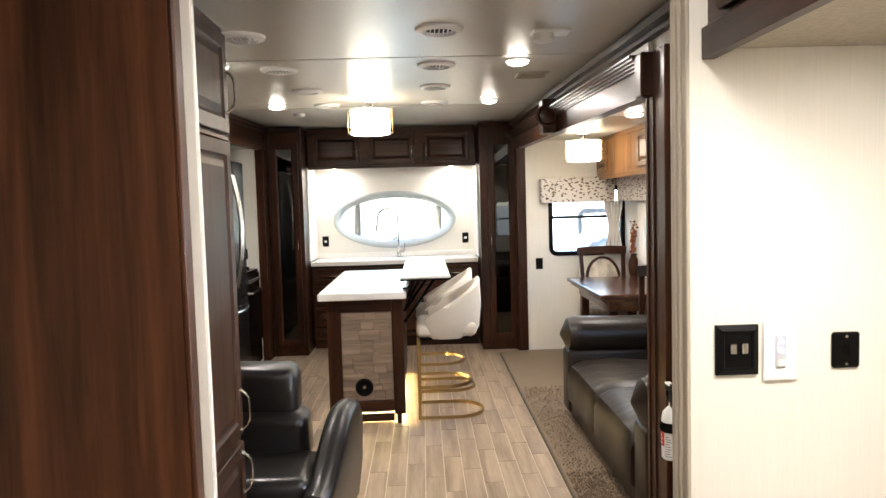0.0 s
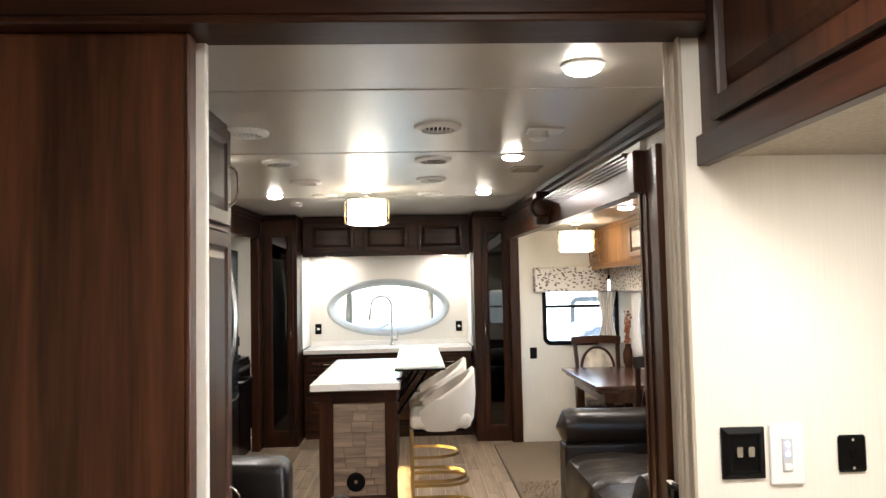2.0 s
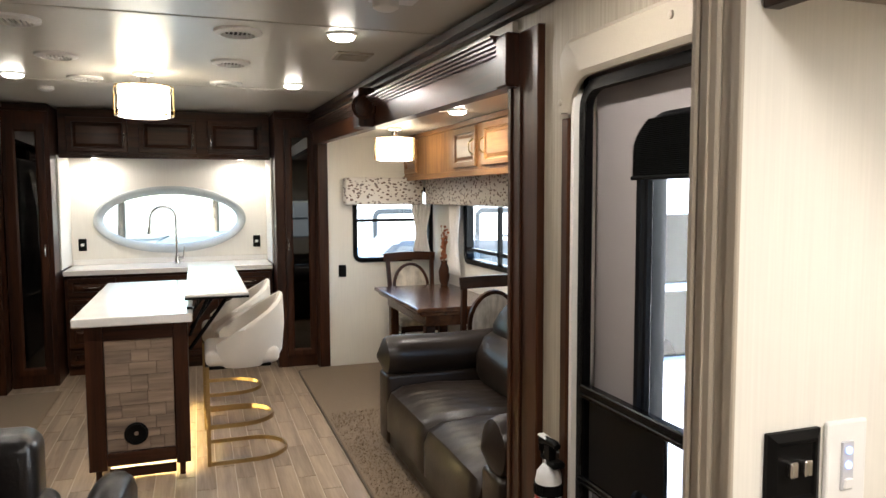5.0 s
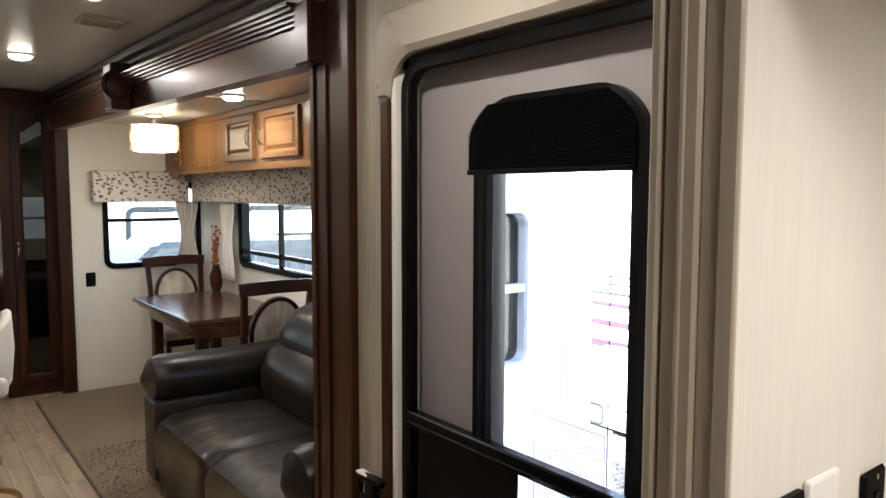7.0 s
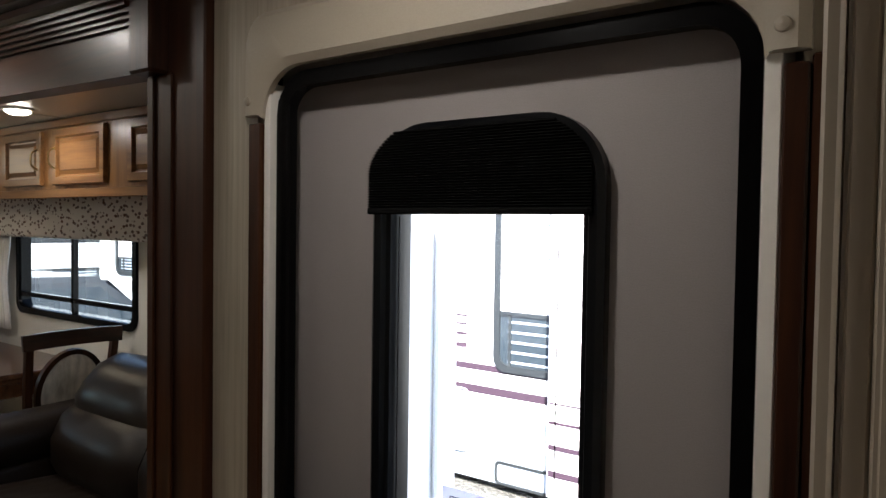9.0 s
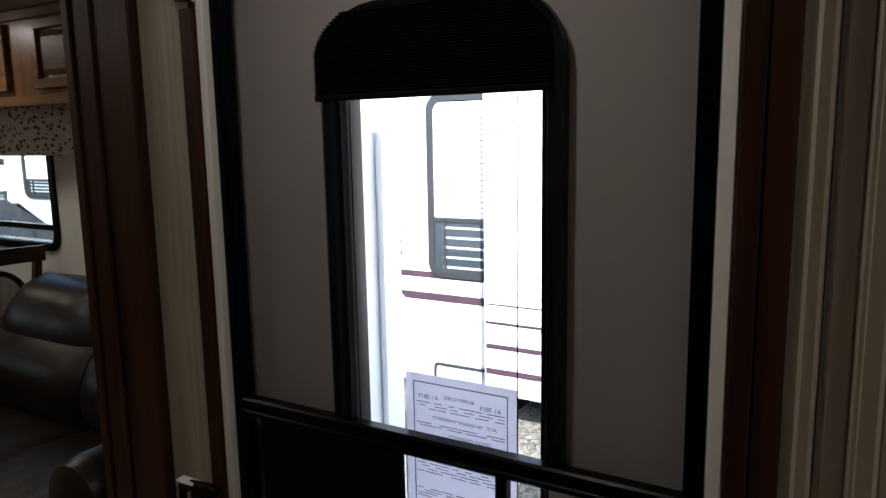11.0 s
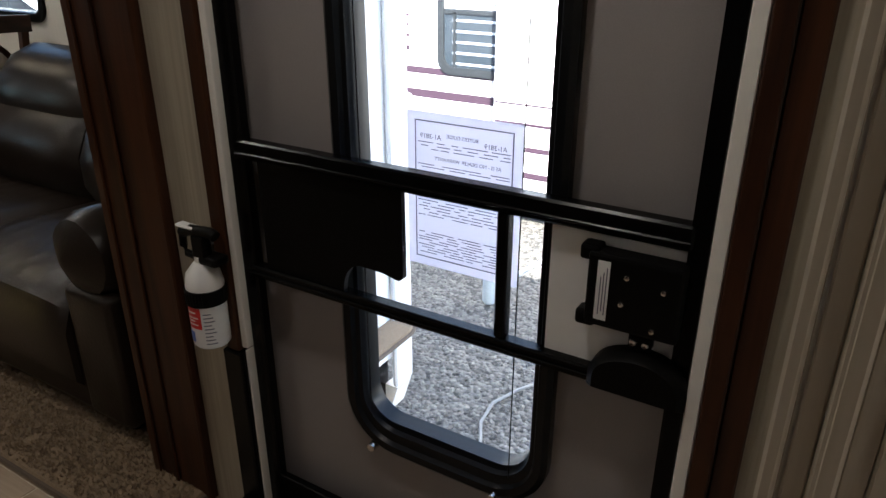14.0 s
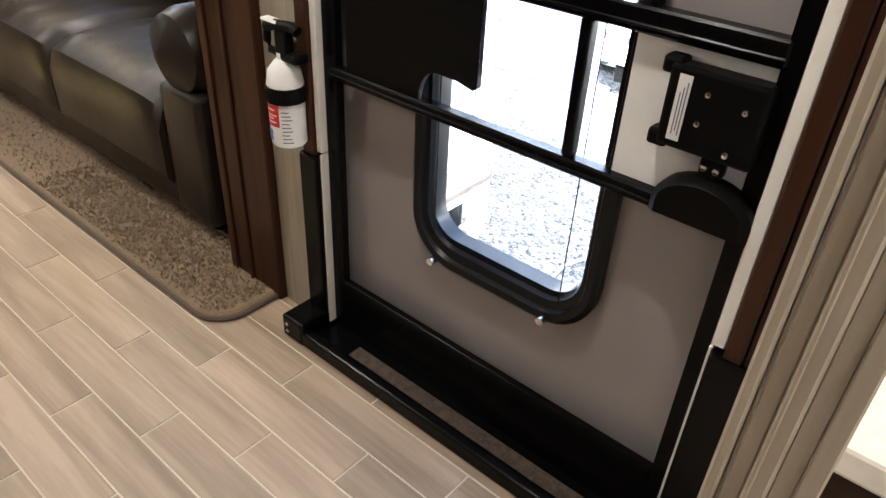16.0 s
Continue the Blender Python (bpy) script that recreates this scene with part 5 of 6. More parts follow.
def pendant():
    s = thing("drum_pendant", "glowing white drum light in a bent silver wire cage", "ceiling light", "drum pendants")
    bm = bmesh.new()
    lathe(bm, ((0.06, 0), (0.06, -0.02), (0.02, -0.03), (0.018, -0.09), (0.0, -0.09)), 20)
    part("canopy", bm, CHROME, s, smooth=True)
    bm = bmesh.new()
    lathe(bm, ((0.125, -0.08), (0.14, -0.085), (0.14, -0.255), (0.125, -0.26), (0.0, -0.26)), 32)
    part("shade", bm, SHADE, s, "glowing white fabric drum", smooth=True)
    for zz in (-0.085, -0.25):
        bm = bmesh.new()
        sweep(bm, [(0.158 * math.cos(a), 0.158 * math.sin(a), zz) for a in np.linspace(0, math.tau, 32, endpoint=False)], 0.004, 6, closed=True)
        part("hoop", bm, BRASS, s)
    for k in range(10):
        a = k * math.tau / 10
        bm = bmesh.new()
        sweep(bm, [(0.16 * math.cos(a + d), 0.16 * math.sin(a + d), -0.085 - 0.165 * v) for v, d in ((0, -0.12), (0.25, 0.1), (0.5, -0.05), (0.75, 0.12), (1, -0.12))], 0.004, 6)
        part("cage_wire", bm, BRASS, s)
    return s


pd = pendant()
pd.matrix_basis = pose(-0.23, 5.76, cz(5.76))
copy_thing(pd, pose(1.52, 6.7, SLZ))

# ---- entry door ----
SKX, SCX = 1.147, 1.1           # door skin, screen door's face
WY, WZ, WW, WH = 2.631, 1.06, 0.472, 1.42   # window in the door
dk = thing("entry_door", "closed grey entry door with a tall black-framed window", "door", kind="structure")
bm = bmesh.new()
for y0, y1, z0, z1 in ((2.11, WY - 0.2, 0.02, 1.98), (WY + 0.2, 3.16, 0.02, 1.98), (WY - 0.2, WY + 0.2, 0.02, 0.4), (WY - 0.2, WY + 0.2, 1.68, 1.98)):
    box(bm, SKX, SKX + 0.045, y0, y1, z0, z1)
part("skin", bm, DOOR_SKIN, dk)
mw = on("W", SKX - 0.001, WY, WZ)
bm = bmesh.new()
loops(bm, ((rrect(WW, WH, 0.12, 8), 0.0), (rrect(WW, WH, 0.12, 8), 0.02), (rrect(WW - 0.02, WH - 0.02, 0.115, 8), 0.028), (rrect(WW - 0.05, WH - 0.05, 0.1, 8), 0.026), (rrect(WW - 0.06, WH - 0.06, 0.095, 8), 0.016), (rrect(WW - 0.078, WH - 0.1, 0.085, 8), 0.014), (rrect(WW - 0.086, WH - 0.11, 0.08, 8), 0.004), (rrect(WW - 0.09, WH - 0.135, 0.07, 8), 0.0), (rrect(WW - 0.09, WH - 0.135, 0.07, 8), -0.04), (rrect(WW - 0.06, WH - 0.08, 0.1, 8), -0.04)), mw)
part("window_frame", bm, DARK_RUBBER, dk, "black moulded window frame", smooth=True)
bm = bmesh.new()
disc_of(bm, rrect(WW - 0.084, WH - 0.125, 0.08, 8), -0.03, mw)
pn = part("pane", bm, GLASS, dk)
pn.visible_shadow = False
for y in (WY + 0.165, WY - 0.132):
    bm = bmesh.new()
    rod(bm, (SKX - 0.04, y, 0.36), (SKX - 0.006, y, 0.36), 0.009, 0.012, 12)
    part("pin", bm, CHROME, dk, "small clear cord pin", smooth=True)
# cords of the pleated shade
for y in (WY - 0.155, WY + 0.176):
    bm = bmesh.new()
    rod(bm, (SKX - 0.015, y, 0.4), (SKX - 0.015, y, 1.6), 0.0012, 0.0012, 5)
    part("shade_cord", bm, BLACK, dk)
sh = thing("pleated_shade", "black pleated shade drawn up on the door window", "shade")
bm = bmesh.new()
top = 1.756
n = 60
rows = []
for k in range(n + 1):
    z = 1.612 + (top - 1.612) * k / n
    xx = SKX - 0.032 - (0.004 if k % 2 else 0.0)
    half = 0.236 if z < 1.68 else 0.236 - 0.13 * ((z - 1.68) / 0.075) ** 2 * 0.5
    rows.append([bm.verts.new((xx, WY - half + 0.018, z)), bm.verts.new((xx, WY + half + (0.004 if k % 2 else 0.0), z))])
for a, b in zip(rows, rows[1:]):
    bm.faces.new((a[0], a[1], b[1], b[0]))
ob_sh = part("pleats", bm, SHADE_CLOTH, sh)
md = ob_sh.modifiers.new("thick", "SOLIDIFY")
md.thickness = 0.004
part("bottom_rail", boxes((SKX - 0.046, SKX - 0.028, WY - 0.22, WY + 0.232, 1.604, 1.615), bev=0.003), SHADE_CLOTH, sh)
# paper in the window
pp = thing("buyers_guide_paper", "printed buyers guide sheet taped inside the door window, seen from behind", "paper")
PX = SKX + 0.022
part("sheet", boxes((PX, PX + 0.001, 2.494, 2.725, 0.803, 1.1)), PAPER, pp)


def line_text(body, y, z, size, name="printed_line"):
    cu = bpy.data.curves.new(name, "FONT")
    cu.body, cu.size, cu.align_x, cu.extrude = body, size, "CENTER", 0.0002
    cu.materials.append(INK)
    o = new(name, cu)
    o.parent = pp
    # read from outside, so mirrored from the room
    o.matrix_basis = Matrix.Translation((PX - 0.0006, y, z)) @ Matrix(((0, 0, 1, 0), (1, 0, 0, 0), (0, 1, 0, 0), (0, 0, 0, 1)))
    return o


line_text("BUYERS GUIDE", 2.61, 1.058, 0.0095)
line_text("A1-3819", 2.675, 1.053, 0.0125, "handwritten_number")
line_text("A1-3819", 2.545, 1.05, 0.0125, "handwritten_number")
line_text("AS IS - NO DEALER WARRANTY", 2.6, 1.015, 0.0094)
line_text("DEALER WARRANTY", 2.588, 0.984, 0.0095)
bm = bmesh.new()
for y0, y1, z0, z1 in ((2.511, 2.513, 0.82, 1.085), (2.706, 2.708, 0.82, 1.085), (2.511, 2.708, 0.82, 0.822), (2.511, 2.708, 1.083, 1.085)):
    box(bm, PX - 0.0008, PX - 0.0002, y0, y1, z0, z1)
part("border", bm, INK, pp)
bm = bmesh.new()
rg = random.Random(2)
for zz in list(np.arange(0.83, 0.875, 0.0052)) + list(np.arange(0.906, 0.977, 0.0058)) + [1.045, 1.039, 1.033, 1.004, 0.999]:
    y = 2.517
    while y < 2.69:
        w = rg.uniform(0.012, 0.05)
        box(bm, PX - 0.0008, PX - 0.0002, y, min(y + w, 2.702), zz, zz + 0.0014)
        y += w + rg.uniform(0.003, 0.02)
tagged(part("small_print", bm, INK, pp, "unreadable rows of small print"), kind="stuff")

# screen door in front
sc = thing("screen_door", "black-framed screen door with slide panel and latch", "door", kind="structure")
for y0, y1 in ((2.168, 2.196), (3.066, 3.101)):
    part("stile", boxes((SCX - 0.012, SCX + 0.016, y0, y1, 0.02, 1.84), bev=0.004), BLACK, sc)
bm = bmesh.new()
cs = rrect(0.933, 1.87, 0.085, 6, 0.004)
ci = rrect(0.877, 1.81, 0.06, 6, 0.004)
loops(bm, ((cs, -0.016), (cs, 0.012), (ci, 0.012), (ci, -0.016)), on("W", SCX, 2.6345, 0.955))
part("outer_frame", bm, BLACK, sc)
for z0, z1 in ((0.975, 1.014), (0.714, 0.742)):
    bm = boxes((SCX - 0.016, SCX + 0.014, 2.19, 3.08, z0, z1), bev=0.004)
    box(bm, SCX - 0.021, SCX - 0.0155, 2.19, 3.08, z0 + 0.01, z0 + 0.016, 0.002)
    part("crossbar", bm, BLACK, sc)
part("kick_plate", boxes((SCX - 0.01, SCX + 0.01, 2.196, 3.066, 0.03, 0.175), bev=0.003), BLACK, sc)
part("upright", boxes((SCX - 0.012, SCX + 0.012, 2.478, 2.499, 0.742, 0.975), bev=0.003), BLACK, sc)
# slide panel with a curved cut-out in its lower corner
out = [(2.69, 0.974), (3.035, 0.974), (3.035, 0.742), (2.832, 0.742)]
out += [(2.832 - 0.045 * (1 - math.cos(a)), 0.742 + 0.063 * math.sin(a)) for a in np.linspace(0.2, math.pi / 2, 7)] + [(2.735, 0.803), (2.7, 0.795), (2.69, 0.803)]
bm = bmesh.new()
ra = [bm.verts.new((SCX - 0.006, p[0], p[1])) for p in out]
rb = [bm.verts.new((SCX + 0.006, p[0], p[1])) for p in out]
bm.faces.new(ra)
bm.faces.new(rb[::-1])
for j in range(len(out)):
    bm.faces.new((ra[j], ra[(j + 1) % len(out)], rb[(j + 1) % len(out)], rb[j]))
part("slide_panel", bm, BLACK_PLASTIC, sc, "black sliding access panel")
part("latch_panel", boxes((SCX + 0.004, SCX + 0.01, 2.196, 2.408, 0.742, 0.975)), WHITE_PLASTIC, sc, "white panel behind the latch")
lt = part("latch", boxes((SCX - 0.035, SCX + 0.003, 2.198, 2.342, 0.822, 0.945), bev=0.006, seg=2), BLACK_PLASTIC, sc, "black latch housing")
bm = bmesh.new()
for z in (0.828, 0.939):
    box(bm, SCX - 0.03, SCX + 0.002, 2.326, 2.358, z - 0.013, z + 0.013, 0.006, 2)
part("ear", bm, BLACK_PLASTIC, lt)
part("sticker", boxes((SCX - 0.0365, SCX - 0.035, 2.306, 2.325, 0.836, 0.934)), WHITE_PLASTIC, lt, "white sticker with fine print")
part("print", boxes(*[(SCX - 0.0372, SCX - 0.0366, 2.309 + 0.0045 * k, 2.3105 + 0.0045 * k, 0.845 + 0.006 * (k % 2), 0.924 - 0.008 * (k % 3)) for k in range(3)]), INK, lt)
for y, z in ((2.28, 0.915), (2.225, 0.905), (2.285, 0.87), (2.235, 0.838)):
    bm = bmesh.new()
    lathe(bm, ((0.005, 0), (0.004, 0.003), (0, 0.004)), 12, (SCX - 0.035, y, z), Matrix.Rotation(radians(-90), 4, "Y"))
    part("screw", bm, CHROME, lt, smooth=True)
bk = part("strike_bracket", boxes((SCX - 0.02, SCX + 0.003, 2.236, 2.273, 0.79, 0.818), bev=0.006, seg=2), BLACK_PLASTIC, sc)
for y in (2.245, 2.264):
    bm = bmesh.new()
    lathe(bm, ((0.0065, 0), (0.005, 0.003), (0, 0.002)), 12, (SCX - 0.02, y, 0.803), Matrix.Rotation(radians(-90), 4, "Y"))
    part("screw", bm, CHROME, bk, smooth=True)
part("tongue", boxes((SCX - 0.015, SCX + 0.002, 2.25, 2.259, 0.77, 0.79), bev=0.002), CHROME, bk)
bm = bmesh.new()
pts = [(0.078 * math.cos(a), 0.05 * math.sin(a)) for a in np.linspace(0, math.pi, 14)] + [(-0.078, -0.025), (0.078, -0.025)]
loops(bm, ((pts, 0.0), (pts, 0.03), ([(p[0] * 0.85, p[1] * 0.85) for p in pts], 0.042)), on("W", SCX, 2.25, 0.738), close=False)
r_ = [v for v in bm.verts][-len(pts):]
bm.faces.new(r_)
paddle = part("paddle_handle", bm, BLACK_PLASTIC, sc, "rounded black paddle handle", smooth=True)
for o in (lt, bk, paddle):
    o.matrix_basis = pose(0, -0.009, 0.009)

# frame, strips, threshold
fm = thing("door_frame_1", "entry door frame with white strips and dark wood trim", "door frame", kind="structure")
for y0, y1 in ((3.104, 3.122), (2.142, 2.164)):
    part("white_strip", boxes((RX - 0.008, RX + 0.09, y0, y1, 0.53, 1.87), bev=0.002), WHITE_TRIM, fm)
for y0, y1 in ((3.103, 3.108), (2.159, 2.1645)):
    part("white_strip", boxes((RX - 0.012, RX + 0.09, y0, y1, 0.03, 0.528), bev=0.001), WHITE_TRIM, fm)
for y0, y1 in ((3.124, 3.162), (2.11, 2.14)):
    part("wood_trim", boxes((RX - 0.016, RX + 0.02, y0, y1, 0.5, 1.79), bev=0.003), WOOD_Z, fm)
for y0, y1 in ((3.1095, 3.168), (2.088, 2.158)):
    part("guard", boxes((RX - 0.026, RX + 0.028, y0, y1, 0.05, 0.522), bev=0.004), BLACK, fm)
part("wood_trim", boxes((RX - 0.012, RX - 0.001, 2.072, 2.109, 0.0, 1.8), bev=0.003), WOOD_Z, fm)
# added filler strips that block daylight in the gap between wall and door skin
for y0, y1, z0, z1 in ((3.151, 3.2, 0.0, 1.99), (2.06, 2.119, 0.0, 1.99), (2.12, 3.15, 1.926, 1.99)):
    part("leak_filler", boxes((RX + 0.0505, RX + 0.0665, y0, y1, z0, z1)), BLACK, fm)
pad = thing("door_head_pad", "padded cream vinyl head bumper over the entry door", "trim")
bm = bmesh.new()


def arch(half, foot, crown, r, n=8):
    """An upside-down U about y = 2.64: foot up one side, round the corner, across and down."""
    left = [(half, foot)] + [(half - r + r * math.cos(a), crown - r + r * math.sin(a)) for a in np.linspace(0, math.pi / 2, n)]
    return left + [(-p[0], p[1]) for p in left[::-1]]


stack = ((arch(0.53, 1.805, 2.012, 0.06), 0.0), (arch(0.53, 1.805, 2.012, 0.06), 0.014), (arch(0.517, 1.805, 1.998, 0.055), 0.026), (arch(0.49, 1.805, 1.912, 0.1), 0.026), (arch(0.478, 1.805, 1.898, 0.1), 0.014), (arch(0.478, 1.805, 1.898, 0.1), 0.0))
rings = [[bm.verts.new((RX - 0.001 - t, 2.64 + p[0], p[1])) for p in pts] for pts, t in stack]
for a, b in zip(rings, rings[1:]):
    for k in range(len(a) - 1):
        bm.faces.new((a[k], a[k + 1], b[k + 1], b[k]))
bm.faces.new([r[0] for r in rings])
bm.faces.new([r[-1] for r in rings][::-1])
part("pad", bm, PVC, pad, smooth=True)
for y, z in ((3.15, 1.835), (2.14, 1.835), (2.64, 1.968)):
    bm = bmesh.new()
    lathe(bm, ((0.011, 0), (0.009, 0.006), (0, 0.009)), 16, (RX - 0.025, y, z), Matrix.Rotation(radians(-90), 4, "Y"))
    part("button", bm, PVC, pad, smooth=True)
th = thing("door_threshold", "black metal entry step well with a brown grip strip", "threshold", kind="structure")
part("front_bar", boxes((0.975, 1.003, 2.1, 3.16, 0.0, 0.045), bev=0.006, seg=2), BLACK, th)
part("well", boxes((1.003, 1.16, 2.1, 3.16, 0.0, 0.018)), BLACK, th)
part("grip_strip", boxes((1.02, 1.06, 2.25, 2.98, 0.019, 0.024), bev=0.002), mat("step_grip", (0.06, 0.042, 0.03), 0.9, bump=1.0, scale=(150, 150, 150), vary=0.5, vary_scale=60), th)
for y0, y1 in ((3.105, 3.185), (2.07, 2.17)):
    part("end_block", boxes((0.972, 1.1, y0, y1, 0.0, 0.07), bev=0.008, seg=2), BLACK, th)

for z in (0.022, 0.045):
    bm = bmesh.new()
    lathe(bm, ((0.006, 0), (0.005, 0.002), (0, 0.003)), 12, (0.972, 3.165, z), Matrix.Rotation(radians(-90), 4, "Y"))
    part("screw", bm, CHROME, th, smooth=True)

# ---- fire extinguisher ----
fe = thing("fire_extinguisher", "small white fire extinguisher with a black handle, strapped to the wall", "extinguisher")
EX, EY = 1.032, 3.178
bm = bmesh.new()
lathe(bm, ((0.036, 0.555), (0.04, 0.56), (0.041, 0.7), (0.036, 0.728), (0.02, 0.748), (0.014, 0.752), (0.014, 0.765)), 28, (EX, EY, 0))
part("cylinder", bm, WHITE_PLASTIC, fe, smooth=True)
bm = bmesh.new()
for a0, a1, z0, z1 in ((150, 205, 0.607, 0.658),):
    vs = [[(EX + 0.0418 * math.cos(radians(a)), EY + 0.0418 * math.sin(radians(a)), z) for a in np.linspace(a0, a1, 10)] for z in (z0, z1)]
    lo, hi = [[bm.verts.new(p) for p in r] for r in vs]
    for j in range(9):
        bm.faces.new((lo[j], lo[j + 1], hi[j + 1], hi[j]))
part("red_label", bm, RED, fe, "red printed label")
bm = bmesh.new()
for a0, a1, z0, z1 in ((157, 190, 0.644, 0.648), (157, 197, 0.632, 0.635), (157, 185, 0.625, 0.628), (157, 194, 0.616, 0.619)):
    vs = [[(EX + 0.0421 * math.cos(radians(a)), EY + 0.0421 * math.sin(radians(a)), z) for a in np.linspace(a0, a1, 6)] for z in (z0, z1)]
    lo, hi = [[bm.verts.new(p) for p in r] for r in vs]
    for j in range(5):
        bm.faces.new((lo[j], lo[j + 1], hi[j + 1], hi[j]))
part("label_print", bm, WHITE_PLASTIC, fe, "white bars of print")
bm = bmesh.new()
for k in range(9):
    z0 = 0.57 + 0.009 * k
    vs = [[(EX + 0.0418 * math.cos(radians(a)), EY + 0.0418 * math.sin(radians(a)), z) for a in np.linspace(212, 245 - 5 * (k % 3), 6)] for z in (z0, z0 + 0.0025)]
    lo, hi = [[bm.verts.new(p) for p in r] for r in vs]
    for j in range(5):
        bm.faces.new((lo[j], lo[j + 1], hi[j + 1], hi[j]))
part("small_print", bm, INK, fe, "grey rows of small print")
bm = bmesh.new()
vs = [[(EX + 0.0418 * math.cos(radians(a)), EY + 0.0418 * math.sin(radians(a)), z) for a in np.linspace(140, 175, 6)] for z in (0.572, 0.598)]
lo, hi = [[bm.verts.new(p) for p in r] for r in vs]
for j in range(5):
    bm.faces.new((lo[j], lo[j + 1], hi[j + 1], hi[j]))
part("blue_label", bm, BLUE, fe, "blue printed square")
bm = bmesh.new()
lathe(bm, ((0.0405, 0.66), (0.0445, 0.66), (0.0445, 0.695), (0.0405, 0.695)), 28, (EX, EY, 0))
strap_ = part("strap", bm, BLACK_PLASTIC, fe, "black plastic strap")
for k in range(7):
    a = radians(165 + 9 * k)
    bm = bmesh.new()
    box(bm, EX + 0.0455 * math.cos(a) - 0.001, EX + 0.0455 * math.cos(a) + 0.001, EY + 0.0455 * math.sin(a) - 0.0018, EY + 0.0455 * math.sin(a) + 0.0018, 0.665, 0.69)
    part("rib", bm, BLACK_PLASTIC, strap_)
bm = bmesh.new()
box(bm, EX - 0.012, EX + 0.012, EY - 0.026, EY + 0.012, 0.754, 0.813, 0.004, 2)
sweep(bm, [(EX, EY + 0.008, 0.760), (EX, EY + 0.04, 0.762), (EX, EY + 0.05, 0.778), (EX, EY + 0.048, 0.808)], 0.0085, 8)
part("handle", bm, BLACK_PLASTIC, fe, "black carrying handle", smooth=False)
bm = bmesh.new()
sweep(bm, [(EX, EY + 0.048, 0.809), (EX, EY + 0.02, 0.819), (EX, EY - 0.04, 0.825), (EX, EY - 0.054, 0.819)], 0.012, 10)
part("lever", bm, BLACK_PLASTIC, fe, "black squeeze lever", smooth=True)
part("valve", boxes((EX - 0.014, EX + 0.03, EY - 0.056, EY - 0.002, 0.749, 0.770), bev=0.008, seg=2), BLACK_PLASTIC, fe)
part("pull_tab", boxes((EX - 0.012, EX + 0.012, EY + 0.002, EY + 0.056, 0.823, 0.830), bev=0.003), WHITE_PLASTIC, fe)
fe.matrix_basis = pose(0, -0.012, -0.002)
part("bracket", boxes((EX + 0.036, RX - 0.001, EY - 0.025, EY + 0.025, 0.58, 0.78), bev=0.003), BLACK_PLASTIC, fe)

# ---- outside ----
GZ = -0.92
setting("ground", boxes((-300, 300, -300, 300, GZ - 0.2, GZ)), GRAVEL, "grey gravel lot")
rg = np.random.RandomState(5)
nst = 5200
base = np.array([(1, 0, 0), (-1, 0, 0), (0, 1, 0), (0, -1, 0), (0, 0, 1), (0, 0, -1)], float)
fc = [(0, 2, 4), (2, 1, 4), (1, 3, 4), (3, 0, 4), (2, 0, 5), (1, 2, 5), (3, 1, 5), (0, 3, 5)]
vv, ff = [], []
for k in range(nst):
    c = np.array((rg.uniform(1.3, 5.4), rg.uniform(1.6, 6.2), GZ + 0.004))
    sz = rg.uniform(0.009, 0.026) * np.array((1, rg.uniform(0.6, 1), rg.uniform(0.4, 0.8)))
    a = rg.uniform(0, 6.28)
    R = np.array(((math.cos(a), -math.sin(a), 0), (math.sin(a), math.cos(a), 0), (0, 0, 1)))
    n0 = len(vv)
    vv += [tuple(c + R @ (b * sz * rg.uniform(0.75, 1.2))) for b in base]
    ff += [tuple(n0 + i for i in f) for f in fc]
me = bpy.data.meshes.new("gravel_stones")
me.from_pydata(vv, [], ff)
STONES = mat("gravel_stone", (0.135, 0.127, 0.115), 0.85, vary=0.6, vary_scale=30, scale=(25, 25, 25))
me.materials.append(STONES)
tagged(new("gravel_stones", me), "loose grey gravel stones outside the door", "gravel", kind="stuff")
# hose or cable on the gravel
bm = bmesh.new()
sweep(bm, [(2.6 + 0.18 * k, 3.3 + 0.12 * math.sin(k * 0.9), GZ + 0.015) for k in range(12)], 0.009, 6)
solo("ground_cable", bm, mat("grey_cable", (0.2, 0.2, 0.2), 0.6), "grey cable lying on the gravel", "cable", smooth=True)
tb = thing("utility_tube", "pale blue plastic tube with a looped white hose on the gravel", "tube")
PALE_BLUE = mat("pale_blue_plastic", (0.45, 0.52, 0.6), 0.4, vary=0.05)
bm = bmesh.new()
lathe(bm, ((0.0, 0.0), (0.035, 0.006), (0.05, 0.03), (0.052, 0.5), (0.045, 0.54), (0.0, 0.55)), 20, (3.97, 3.97, GZ))
part("tube", bm, PALE_BLUE, tb, smooth=True)
bm = bmesh.new()
sweep(bm, [(4.0 + 0.02 * k, 3.92 - 0.05 * k, GZ + 0.12 + 0.28 * math.sin(0.17 * k)) for k in range(10)], 0.018, 8)
part("hose", bm, RV_WHITE, tb, smooth=True)
# near end window of the slide, seen through the door
s_w = rv_window("window_3", "S", (NW[0] + NW[1]) / 2, SL0 - 0.062, (NW[2] + NW[3]) / 2, NW[1] - NW[0], NW[3] - NW[2], (("h", 0.0),), "grey-framed rounded window in the slide-out's end wall", RV_GREY)


